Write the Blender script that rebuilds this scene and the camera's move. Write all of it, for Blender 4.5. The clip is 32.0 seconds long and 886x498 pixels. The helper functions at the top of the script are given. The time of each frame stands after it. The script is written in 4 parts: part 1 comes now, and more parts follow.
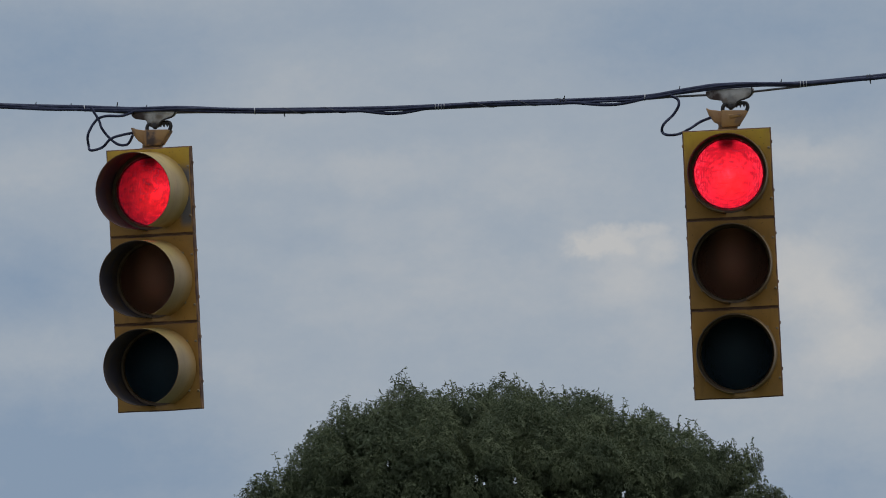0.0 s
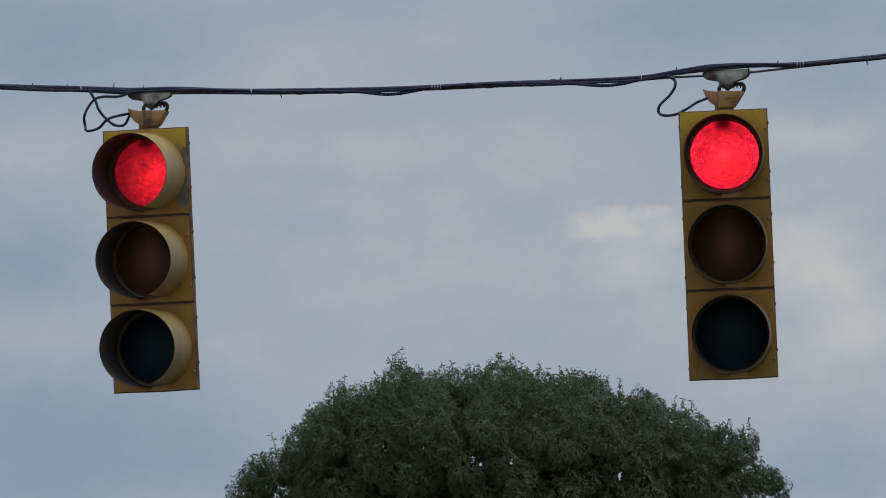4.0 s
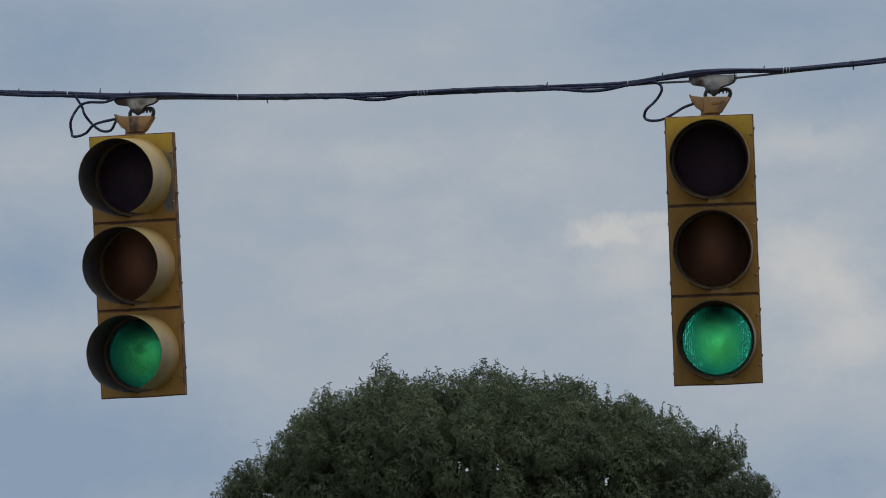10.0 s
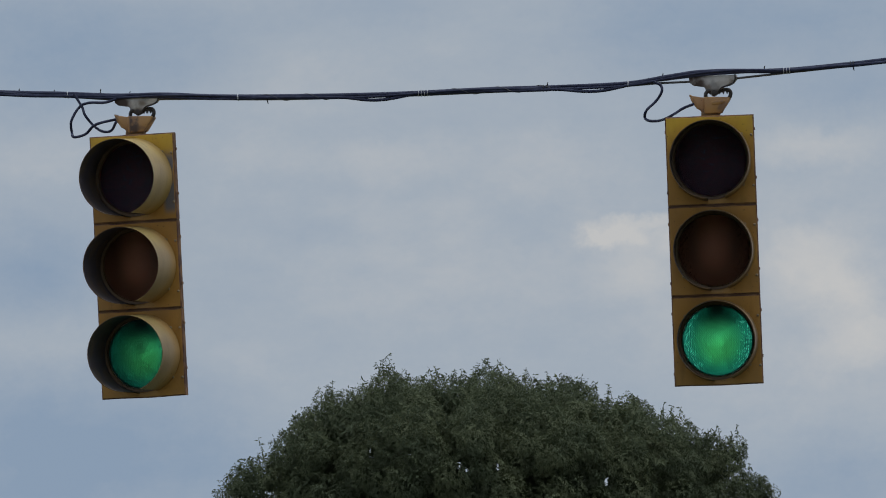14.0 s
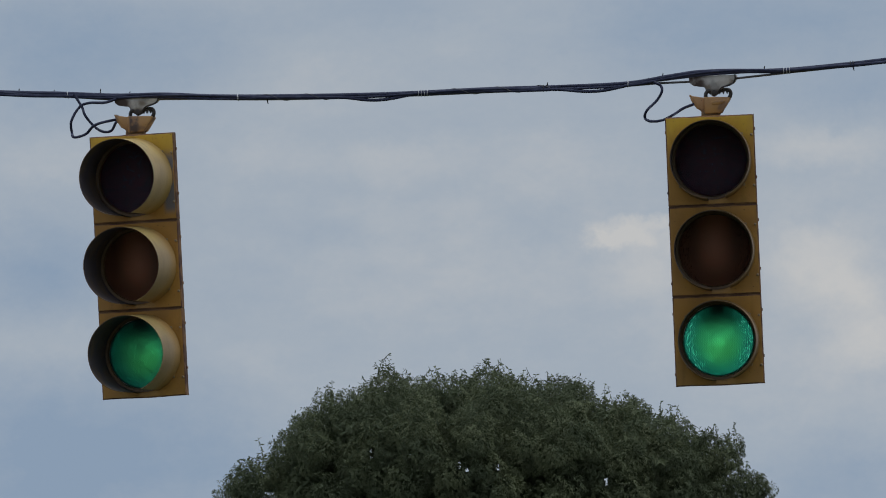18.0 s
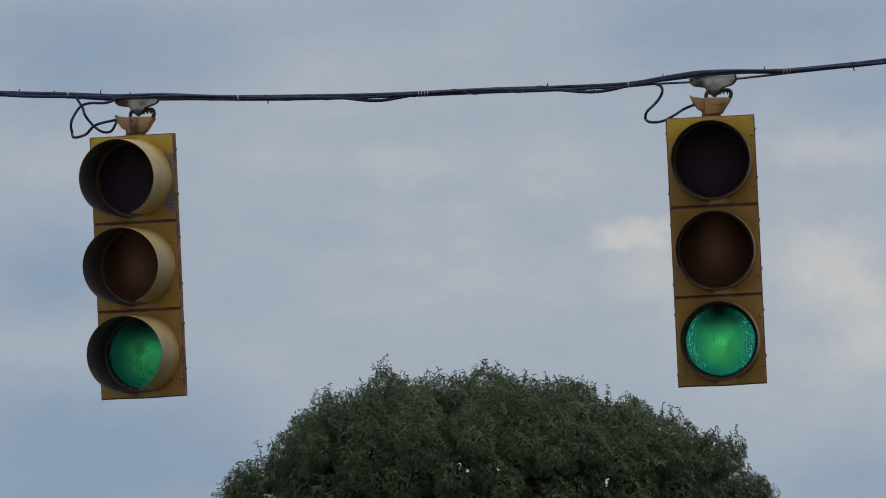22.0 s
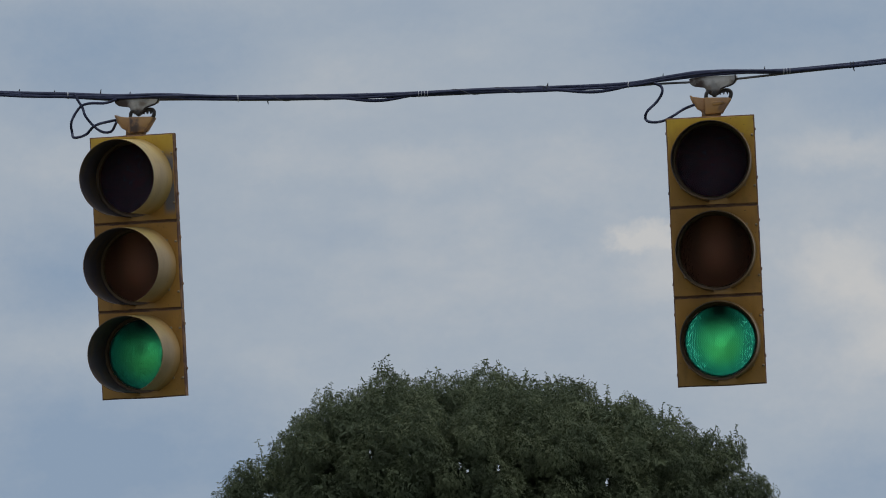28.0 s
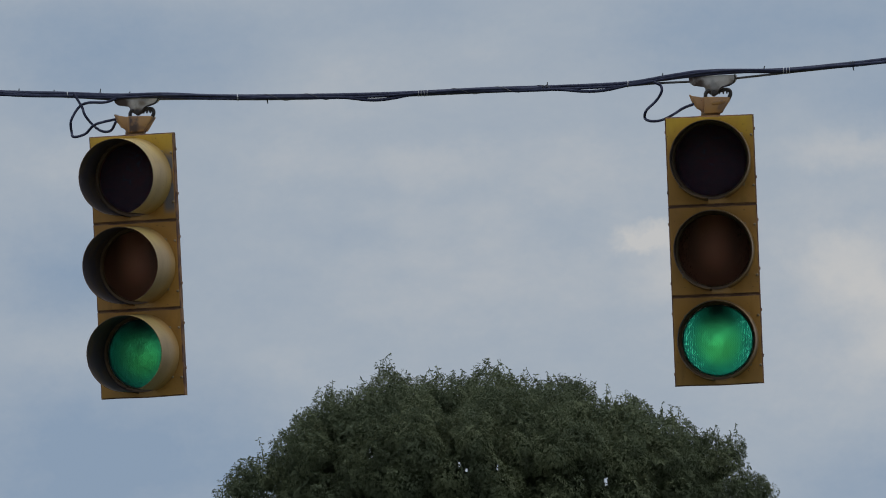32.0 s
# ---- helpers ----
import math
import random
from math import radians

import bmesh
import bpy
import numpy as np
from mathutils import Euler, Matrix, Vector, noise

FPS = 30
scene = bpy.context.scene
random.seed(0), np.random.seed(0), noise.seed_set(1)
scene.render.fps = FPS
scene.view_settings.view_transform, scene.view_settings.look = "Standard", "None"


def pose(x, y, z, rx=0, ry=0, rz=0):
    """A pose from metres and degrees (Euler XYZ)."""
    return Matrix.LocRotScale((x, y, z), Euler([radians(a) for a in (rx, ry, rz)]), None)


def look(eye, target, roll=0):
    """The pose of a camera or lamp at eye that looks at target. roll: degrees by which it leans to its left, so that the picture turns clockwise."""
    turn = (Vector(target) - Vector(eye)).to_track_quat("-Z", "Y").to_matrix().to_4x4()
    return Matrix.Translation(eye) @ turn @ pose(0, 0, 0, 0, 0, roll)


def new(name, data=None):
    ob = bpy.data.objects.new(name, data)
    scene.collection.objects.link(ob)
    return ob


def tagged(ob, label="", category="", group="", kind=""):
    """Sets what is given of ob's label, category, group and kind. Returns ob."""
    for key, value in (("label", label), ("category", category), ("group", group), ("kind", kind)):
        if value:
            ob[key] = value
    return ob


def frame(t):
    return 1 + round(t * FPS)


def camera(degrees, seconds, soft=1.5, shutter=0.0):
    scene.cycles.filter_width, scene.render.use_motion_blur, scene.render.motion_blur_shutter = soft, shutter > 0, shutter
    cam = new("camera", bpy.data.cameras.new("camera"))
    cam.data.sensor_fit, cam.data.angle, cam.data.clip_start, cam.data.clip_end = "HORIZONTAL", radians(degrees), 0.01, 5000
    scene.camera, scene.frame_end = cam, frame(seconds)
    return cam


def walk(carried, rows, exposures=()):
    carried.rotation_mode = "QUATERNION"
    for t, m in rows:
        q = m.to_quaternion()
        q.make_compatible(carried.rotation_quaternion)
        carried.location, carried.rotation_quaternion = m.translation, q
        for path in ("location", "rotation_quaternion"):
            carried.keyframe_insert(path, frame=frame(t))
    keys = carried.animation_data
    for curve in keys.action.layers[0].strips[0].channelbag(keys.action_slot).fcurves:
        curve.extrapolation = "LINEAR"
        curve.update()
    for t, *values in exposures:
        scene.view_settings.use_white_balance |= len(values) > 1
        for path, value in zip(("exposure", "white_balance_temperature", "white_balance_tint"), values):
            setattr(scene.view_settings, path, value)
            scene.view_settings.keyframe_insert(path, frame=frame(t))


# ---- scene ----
# ---- the camera and its way ----
EYE, ROLL = (0, 0, 1.6), -2.1
AIM = [(0, -0.0637, 5.6025), (0.5, -0.0689, 5.6104), (1, -0.0670, 5.6335), (1.5, -0.0618, 5.6535), (2, -0.0654, 5.6338), (2.5, -0.0727, 5.5974), (3, -0.0711, 5.5628), (3.5, -0.0651, 5.5349), (4, -0.0533, 5.5274), (4.5, -0.0401, 5.5280), (5, -0.0302, 5.5309), (5.5, -0.0224, 5.5333), (6, -0.0157, 5.5366), (6.5, -0.0124, 5.5369), (7, -0.0091, 5.5379), (7.5, -0.0079, 5.5411), (8, -0.0051, 5.5434), (8.5, -0.0038, 5.5443), (9, -0.0022, 5.5464), (9.5, -0.0006, 5.5468), (10, 0.0007, 5.5467), (11, 0.0000, 5.5470), (12, 0.0000, 5.5470), (13, 0.0000, 5.5463), (14, -0.0004, 5.5481), (16.5, -0.0002, 5.5481), (19, -0.0004, 5.5483), (20, -0.0007, 5.5501), (22, -0.0012, 5.5501), (24, -0.0007, 5.5501), (25.5, -0.0005, 5.5501), (28, -0.0012, 5.5503), (29, -0.0003, 5.5496), (29.5, 0.0007, 5.5483), (30, 0.0007, 5.5481), (31, 0.0001, 5.5487), (32, 0.0003, 5.5478)]
cam = camera(4.084, 32.0, soft=1.0)
walk(cam, [(t, look(EYE, (x, 48, z), ROLL)) for t, x, z in AIM],
     [(0, -0.08), (3.5, -0.06), (8, -0.01), (16, 0.0), (24, 0.02), (32, 0.0)])

# ---- world, sun, exposure ----
SUN_UP, SUN_TURN = 70, 110


def make_world():
    w = bpy.data.worlds.new("sky")
    scene.world = w
    w.use_nodes = True
    n, l = w.node_tree.nodes, w.node_tree.links
    bg = n["Background"]
    sky = n.new("ShaderNodeTexSky")
    sky.sky_type, sky.sun_disc = "NISHITA", False
    sky.sun_elevation, sky.sun_rotation = radians(SUN_UP), radians(SUN_TURN)
    co = n.new("ShaderNodeTexCoord")
    cl = n.new("ShaderNodeTexNoise")
    cl.inputs["Scale"].default_value, cl.inputs["Detail"].default_value = 2.2, 5
    ramp = n.new("ShaderNodeMapRange")
    ramp.inputs[1].default_value, ramp.inputs[2].default_value = 0.3, 0.55
    ramp.inputs[3].default_value, ramp.inputs[4].default_value = 0.55, 0.95
    mix = n.new("ShaderNodeMix")
    mix.data_type = "RGBA"
    mix.inputs["B"].default_value = (4.7, 5.1, 5.6, 1)
    l.new(co.outputs["Generated"], cl.inputs["Vector"])
    l.new(cl.outputs["Fac"], ramp.inputs[0])
    l.new(ramp.outputs[0], mix.inputs["Factor"])
    l.new(sky.outputs["Color"], mix.inputs["A"])
    # an overcast sky is about three times as bright overhead as at the horizon
    up = n.new("ShaderNodeSeparateXYZ")
    l.new(co.outputs["Generated"], up.inputs[0])
    rise = n.new("ShaderNodeMapRange")
    rise.inputs[3].default_value, rise.inputs[4].default_value = 0.6, 1.8
    l.new(up.outputs["Z"], rise.inputs[0])
    dome = n.new("ShaderNodeVectorMath")
    dome.operation = "SCALE"
    l.new(mix.outputs["Result"], dome.inputs[0])
    l.new(rise.outputs[0], dome.inputs["Scale"])
    l.new(dome.outputs[0], bg.inputs["Color"])
    bg.inputs["Strength"].default_value = 0.098
    sun = bpy.data.lights.new("sun", "SUN")
    sun.energy, sun.angle, sun.color = 0.65, radians(30), (1, 0.95, 0.88)
    a, e = radians(SUN_TURN), radians(SUN_UP)
    d = Vector((math.sin(a) * math.cos(e), math.cos(a) * math.cos(e), math.sin(e)))
    ob = new("sun", sun)
    ob.matrix_world = look(d * 50, (0, 0, 0))


make_world()


# ---- materials ----
def material(name, colour, rough=0.6, metal=0.0, spec=0.5):
    m = bpy.data.materials.new(name)
    m.use_nodes = True
    b = m.node_tree.nodes["Principled BSDF"]
    b.inputs["Base Color"].default_value = (*colour, 1)
    b.inputs["Roughness"].default_value, b.inputs["Metallic"].default_value = rough, metal
    b.inputs["Specular IOR Level"].default_value = spec
    return m


def node(m, kind, **sets):
    nd = m.node_tree.nodes.new(kind)
    for k, v in sets.items():
        nd.inputs[k.replace("_", " ")].default_value = v
    return nd


def mix_colour(m, fac, a, b):
    """A colour mix; a and b are colours or sockets."""
    mx = m.node_tree.nodes.new("ShaderNodeMix")
    mx.data_type = "RGBA"
    for key, v in (("Factor", fac), ("A", a), ("B", b)):
        if isinstance(v, (int, float)):
            mx.inputs[key].default_value = v
        elif isinstance(v, tuple):
            mx.inputs[key].default_value = (*v, 1)
        else:
            m.node_tree.links.new(v, mx.inputs[key])
    return mx.outputs["Result"]


def noise_mask(m, scale, low, high, detail=4, stretch=(1, 1, 1), where="Object"):
    """Noise in object space, turned into a mask between low and high."""
    l = m.node_tree.links
    co = m.node_tree.nodes.new("ShaderNodeTexCoord")
    mp = m.node_tree.nodes.new("ShaderNodeMapping")
    mp.inputs["Scale"].default_value = stretch
    info = m.node_tree.nodes.new("ShaderNodeObjectInfo")
    off = m.node_tree.nodes.new("ShaderNodeVectorMath")
    off.operation = "ADD"
    sc = m.node_tree.nodes.new("ShaderNodeMath")
    sc.operation = "MULTIPLY"
    sc.inputs[1].default_value = 7.0
    l.new(info.outputs["Random"], sc.inputs[0])
    l.new(co.outputs[where], off.inputs[0])
    l.new(sc.outputs[0], off.inputs[1])
    l.new(off.outputs[0], mp.inputs["Vector"])
    nz = node(m, "ShaderNodeTexNoise", Scale=scale, Detail=detail)
    l.new(mp.outputs[0], nz.inputs["Vector"])
    rg = m.node_tree.nodes.new("ShaderNodeMapRange")
    rg.interpolation_type = "SMOOTHSTEP"
    rg.inputs[1].default_value, rg.inputs[2].default_value = low, high
    l.new(nz.outputs["Fac"], rg.inputs[0])
    return rg.outputs[0]


def bump(m, height, strength, distance=0.002):
    bp = node(m, "ShaderNodeBump", Strength=strength, Distance=distance)
    m.node_tree.links.new(height, bp.inputs["Height"])
    m.node_tree.links.new(bp.outputs[0], m.node_tree.nodes["Principled BSDF"].inputs["Normal"])


def set_colour(m, socket):
    m.node_tree.links.new(socket, m.node_tree.nodes["Principled BSDF"].inputs["Base Color"])


def local_range(m, axis, low, high):
    """0 to 1 as the object's own coordinate on an axis goes from low to high."""
    co = m.node_tree.nodes.new("ShaderNodeTexCoord")
    sp = m.node_tree.nodes.new("ShaderNodeSeparateXYZ")
    m.node_tree.links.new(co.outputs["Object"], sp.inputs[0])
    rg = m.node_tree.nodes.new("ShaderNodeMapRange")
    rg.interpolation_type = "SMOOTHSTEP"
    rg.inputs[1].default_value, rg.inputs[2].default_value = low, high
    m.node_tree.links.new(sp.outputs[axis], rg.inputs[0])
    return rg.outputs[0]


def times(m, a, b):
    mt = m.node_tree.nodes.new("ShaderNodeMath")
    mt.operation = "MULTIPLY"
    m.node_tree.links.new(a, mt.inputs[0])
    m.node_tree.links.new(b, mt.inputs[1])
    return mt.outputs[0]


def paint(name, fresh, dull, worn_patch=False, below=None, root=None):
    """Weathered paint; below: the browner tone of a door's or visor's lower part; root: the browner tone near a visor's
    root.
    """
    m = material(name, fresh, 0.5)
    body = mix_colour(m, noise_mask(m, 9, 0.35, 0.7), fresh, dull)
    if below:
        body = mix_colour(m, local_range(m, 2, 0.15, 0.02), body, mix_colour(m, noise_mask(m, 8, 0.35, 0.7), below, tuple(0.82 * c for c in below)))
    if root:
        body = mix_colour(m, times(m, local_range(m, 1, -0.21, -0.07), noise_mask(m, 12, 0.05, 0.45)), body, root)
    streak = noise_mask(m, 26, 0.5, 0.85, 5, (1, 1, 0.16))
    body = mix_colour(m, times(m, streak, noise_mask(m, 5, 0.3, 0.7)), body, tuple(0.45 * c for c in dull))
    speck = noise_mask(m, 140, 0.70, 0.76, 2)
    body = mix_colour(m, speck, body, (0.09, 0.06, 0.03))
    if worn_patch:
        side = times(m, local_range(m, 0, 0.112, 0.135), local_range(m, 2, 0.115, 0.06))
        low = times(m, times(m, side, local_range(m, 0, 0.167, 0.163)), local_range(m, 2, -0.16, -0.12))
        body = mix_colour(m, times(m, low, noise_mask(m, 11, 0.3, 0.5, 3)), body, (0.17, 0.16, 0.17))
    set_colour(m, body)
    bump(m, noise_mask(m, 60, 0.2, 0.8), 0.25, 0.001)
    return m


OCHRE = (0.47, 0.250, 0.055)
# top doors grade from yellow at the top to ochre lower down
PAINT_TOP = paint("bright_yellow_paint", (0.62, 0.40, 0.040), (0.52, 0.31, 0.05), False, OCHRE)
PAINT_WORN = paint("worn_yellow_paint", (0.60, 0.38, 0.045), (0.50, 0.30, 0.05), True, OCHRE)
PAINT = paint("dull_yellow_paint", OCHRE, (0.38, 0.205, 0.055))
PAINT_RUST = paint("rusty_yellow_paint", (0.43, 0.24, 0.078), (0.36, 0.20, 0.09))
PAINT_RUST_SHADE = paint("rusty_shaded_paint", (0.40, 0.23, 0.08), (0.36, 0.20, 0.09))
for _paint in (PAINT_RUST, PAINT_RUST_SHADE):
    _body = _paint.node_tree.nodes["Principled BSDF"].inputs["Base Color"].links[0].from_socket
    _body = mix_colour(_paint, noise_mask(_paint, 16, 0.50, 0.62, 3), _body, (0.25, 0.15, 0.085))
    # shade of the recess under the hook, painted as a dark patch
    if _paint is PAINT_RUST_SHADE:
        _recess_shade = times(_paint, times(_paint, local_range(_paint, 0, -0.036, -0.026), local_range(_paint, 0, 0.016, -0.006)), noise_mask(_paint, 24, 0.28, 0.5, 3))
        _body = mix_colour(_paint, _recess_shade, _body, (0.075, 0.052, 0.048))
    set_colour(_paint, _body)
# the round visors' shading, browner below and at the root, is painted in
PAINT_PALE = paint("faded_visor_paint", (0.54, 0.41, 0.150), (0.45, 0.33, 0.13), False, (0.44, 0.31, 0.145), (0.40, 0.265, 0.085))
# a darker tone for the two lower visors
PAINT_LOWER = paint("lower_visor_paint", (0.51, 0.385, 0.125), (0.43, 0.31, 0.110), False, (0.35, 0.242, 0.115), (0.37, 0.225, 0.075))
PAINT_DULL = paint("dull_visor_paint", (0.24, 0.145, 0.055), (0.18, 0.11, 0.045))
PAINT_BROWN = paint("brown_ring_paint", (0.17, 0.098, 0.040), (0.12, 0.072, 0.035))
BLACK_PAINT = material("matt_black_paint", (0.022, 0.020, 0.022), 0.75, 0, 0.25)
set_colour(BLACK_PAINT, mix_colour(BLACK_PAINT, noise_mask(BLACK_PAINT, 12, 0.35, 0.75), (0.100, 0.088, 0.104), (0.160, 0.118, 0.082)))
GAP = material("grimy_joint", (0.105, 0.066, 0.038), 0.9)
EDGE = material("brown_edge", (0.13, 0.062, 0.040), 0.8)
set_colour(EDGE, mix_colour(EDGE, noise_mask(EDGE, 22, 0.35, 0.65), (0.10, 0.048, 0.036), (0.26, 0.135, 0.06)))
ZINC = material("weathered_zinc", (0.45, 0.44, 0.43), 0.55, 0.3)
set_colour(ZINC, mix_colour(ZINC, noise_mask(ZINC, 14, 0.42, 0.62), (0.60, 0.58, 0.56), mix_colour(ZINC, noise_mask(ZINC, 30, 0.4, 0.6), (0.26, 0.22, 0.19), (0.36, 0.35, 0.35))))
_zinc = ZINC.node_tree.nodes["Principled BSDF"].inputs["Base Color"].links[0].from_socket
# dark brown toward the clamp's left end and its bottom tip
_dark_end = times(ZINC, local_range(ZINC, 0, -0.012, -0.050), noise_mask(ZINC, 22, 0.25, 0.50, 3))
_zinc = mix_colour(ZINC, _dark_end, _zinc, (0.075, 0.052, 0.046))
set_colour(ZINC, mix_colour(ZINC, local_range(ZINC, 2, -0.036, -0.056), _zinc, (0.07, 0.055, 0.05)))
STEEL = material("dark_steel", (0.06, 0.055, 0.055), 0.5, 0.6)
BOLT = material("bolt_metal", (0.30, 0.23, 0.14), 0.55, 0.3)
STRAND = material("steel_strand", (0.13, 0.13, 0.14), 0.5, 0.6)
CABLE = material("black_cable_jacket", (0.014, 0.016, 0.028), 0.55, 0, 0.3)
set_colour(CABLE, mix_colour(CABLE, noise_mask(CABLE, 30, 0.4, 0.7), (0.022, 0.027, 0.064), (0.044, 0.052, 0.098)))
TIE = material("pale_tie_wire", (0.46, 0.47, 0.50), 0.5)
TIE_DARK = material("dark_tie", (0.03, 0.03, 0.03), 0.6)
BLACK_BAFFLE = material("dark_baffle", (0.012, 0.012, 0.014), 0.6, 0, 0.2)
REFLECT = material("dusty_reflector", (0.075, 0.073, 0.07), 0.45, 0.4)
BARK = material("bark", (0.10, 0.075, 0.05), 0.9)
set_colour(BARK, mix_colour(BARK, noise_mask(BARK, 5, 0.3, 0.7, 6, (1, 1, 0.2)), (0.06, 0.045, 0.035), (0.16, 0.13, 0.10)))
bump(BARK, noise_mask(BARK, 12, 0.3, 0.7, 6, (1, 1, 0.2)), 0.8, 0.03)
WOOD = material("creosoted_wood", (0.10, 0.07, 0.05), 0.85)
set_colour(WOOD, mix_colour(WOOD, noise_mask(WOOD, 8, 0.3, 0.7, 6, (1, 1, 0.06)), (0.07, 0.05, 0.036), (0.17, 0.13, 0.10)))


def sine(m, socket, rate, shift=None, amount=1.0):
    """sin(rate * socket + amount * shift)"""
    n, l = m.node_tree.nodes, m.node_tree.links
    ph = n.new("ShaderNodeMath")
    ph.operation = "MULTIPLY"
    ph.inputs[1].default_value = rate
    l.new(socket, ph.inputs[0])
    out = ph.outputs[0]
    if shift is not None:
        ad = n.new("ShaderNodeMath")
        ad.operation = "MULTIPLY_ADD"
        ad.inputs[1].default_value = amount
        l.new(shift, ad.inputs[0])
        l.new(out, ad.inputs[2])
        out = ad.outputs[0]
    sn = n.new("ShaderNodeMath")
    sn.operation = "SINE"
    l.new(out, sn.inputs[0])
    return sn.outputs[0]


def lens_material(name, clear, body, rim, spark, relief, passes, top_pass=1.0, streaks=(1.6, 0.62), turned=False):
    """Pressed coloured glass with fine ribs: clear is what passes in the middle, rim near the edge, body the colour it
    shows unlit;
    top_pass: what passes at the top, where a dim crescent is painted into the glass; streaks: a painted reflection, how
    much lighter the middle is than the flanks;
    turned: the painted glints show on its one flank alone."""
    m = bpy.data.materials.new(name)
    m.use_nodes = True
    n, l = m.node_tree.nodes, m.node_tree.links
    b = n["Principled BSDF"]
    b.inputs["Base Color"].default_value = (*body, 1)
    b.inputs["Roughness"].default_value = 0.22
    b.inputs["Specular IOR Level"].default_value = 0.35
    co = n.new("ShaderNodeTexCoord")
    at = n.new("ShaderNodeSeparateXYZ")
    l.new(co.outputs["Object"], at.inputs[0])
    rough = n.new("ShaderNodeTexNoise")
    rough.inputs["Scale"].default_value, rough.inputs["Detail"].default_value = 45, 3
    l.new(co.outputs["Object"], rough.inputs["Vector"])
    zig = sine(m, at.outputs[2], 600, rough.outputs["Fac"], 14)
    ribs = sine(m, at.outputs[0], 920, zig, 1.5)
    facet_range = n.new("ShaderNodeMapRange")
    facet_range.inputs[1].default_value = -1
    l.new(ribs, facet_range.inputs[0])
    facet = facet_range.outputs[0]
    rg = n.new("ShaderNodeMapRange")
    rg.inputs[3].default_value, rg.inputs[4].default_value = 1 - relief, 1 + 0.8 * relief
    l.new(facet, rg.inputs[0])
    sc = n.new("ShaderNodeVectorMath")
    sc.operation = "SCALE"
    far = n.new("ShaderNodeVectorMath")
    far.operation = "LENGTH"
    flat = n.new("ShaderNodeVectorMath")
    flat.operation = "MULTIPLY"
    flat.inputs[1].default_value = (1, 0, 1)
    l.new(co.outputs["Object"], flat.inputs[0])
    l.new(flat.outputs[0], far.inputs[0])
    fr = n.new("ShaderNodeMapRange")
    fr.interpolation_type = "SMOOTHSTEP"
    fr.inputs[1].default_value, fr.inputs[2].default_value = 0.05, 0.13
    l.new(far.outputs["Value"], fr.inputs[0])
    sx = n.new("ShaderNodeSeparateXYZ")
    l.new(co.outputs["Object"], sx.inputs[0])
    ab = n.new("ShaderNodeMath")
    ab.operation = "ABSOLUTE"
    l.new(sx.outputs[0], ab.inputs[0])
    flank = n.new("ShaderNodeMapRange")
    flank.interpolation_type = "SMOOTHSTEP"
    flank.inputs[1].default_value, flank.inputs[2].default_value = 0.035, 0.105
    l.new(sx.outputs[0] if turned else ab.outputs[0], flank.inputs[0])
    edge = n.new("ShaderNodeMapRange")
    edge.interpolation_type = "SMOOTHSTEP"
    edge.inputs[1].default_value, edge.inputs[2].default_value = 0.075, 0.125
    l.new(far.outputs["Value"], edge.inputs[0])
    # painted sparkle: noise brightens and whitens the passed colour near the rim
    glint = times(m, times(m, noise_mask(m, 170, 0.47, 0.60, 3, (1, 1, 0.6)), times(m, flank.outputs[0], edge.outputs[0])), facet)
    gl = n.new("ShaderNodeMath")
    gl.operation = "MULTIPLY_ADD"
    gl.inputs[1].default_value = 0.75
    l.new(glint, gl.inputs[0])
    uneven = n.new("ShaderNodeMapRange")
    uneven.inputs[3].default_value, uneven.inputs[4].default_value = 0.84, 1.16
    l.new(noise_mask(m, 48, 0.35, 0.65, 4, (1, 1, 1.6)), uneven.inputs[0])
    # the lit glass's dim top is painted into the colour it passes
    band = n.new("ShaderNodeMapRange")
    band.inputs[3].default_value, band.inputs[4].default_value = 1.0, top_pass
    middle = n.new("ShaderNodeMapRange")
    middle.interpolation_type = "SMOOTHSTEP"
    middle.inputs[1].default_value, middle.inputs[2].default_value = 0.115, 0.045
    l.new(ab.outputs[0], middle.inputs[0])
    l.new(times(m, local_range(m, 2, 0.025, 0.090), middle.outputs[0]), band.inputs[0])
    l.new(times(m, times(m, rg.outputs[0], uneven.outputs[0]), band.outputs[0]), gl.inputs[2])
    # the reflector's reflection is painted into the base colour: lighter upper middle
    streak = n.new("ShaderNodeMapRange")
    streak.interpolation_type = "SMOOTHSTEP"
    streak.inputs[1].default_value, streak.inputs[2].default_value = 0.0, 0.095
    l.new(ab.outputs[0], streak.inputs[0])
    painted_reflection = mix_colour(m, streak.outputs[0], tuple(streaks[0] * c for c in body), tuple(streaks[1] * c for c in body))
    l.new(mix_colour(m, local_range(m, 2, -0.12, 0.02), tuple(streaks[1] * c for c in body), painted_reflection), b.inputs["Base Color"])
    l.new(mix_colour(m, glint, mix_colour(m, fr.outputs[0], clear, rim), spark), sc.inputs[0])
    l.new(gl.outputs[0], sc.inputs["Scale"])
    tr = n.new("ShaderNodeBsdfTransparent")
    l.new(sc.outputs[0], tr.inputs["Color"])
    bump(m, facet, 0.2, 0.003)
    mx = n.new("ShaderNodeMixShader")
    mx.inputs[0].default_value = passes
    l.new(b.outputs[0], mx.inputs[1])
    l.new(tr.outputs[0], mx.inputs[2])
    l.new(mx.outputs[0], n["Material Output"].inputs["Surface"])
    return m


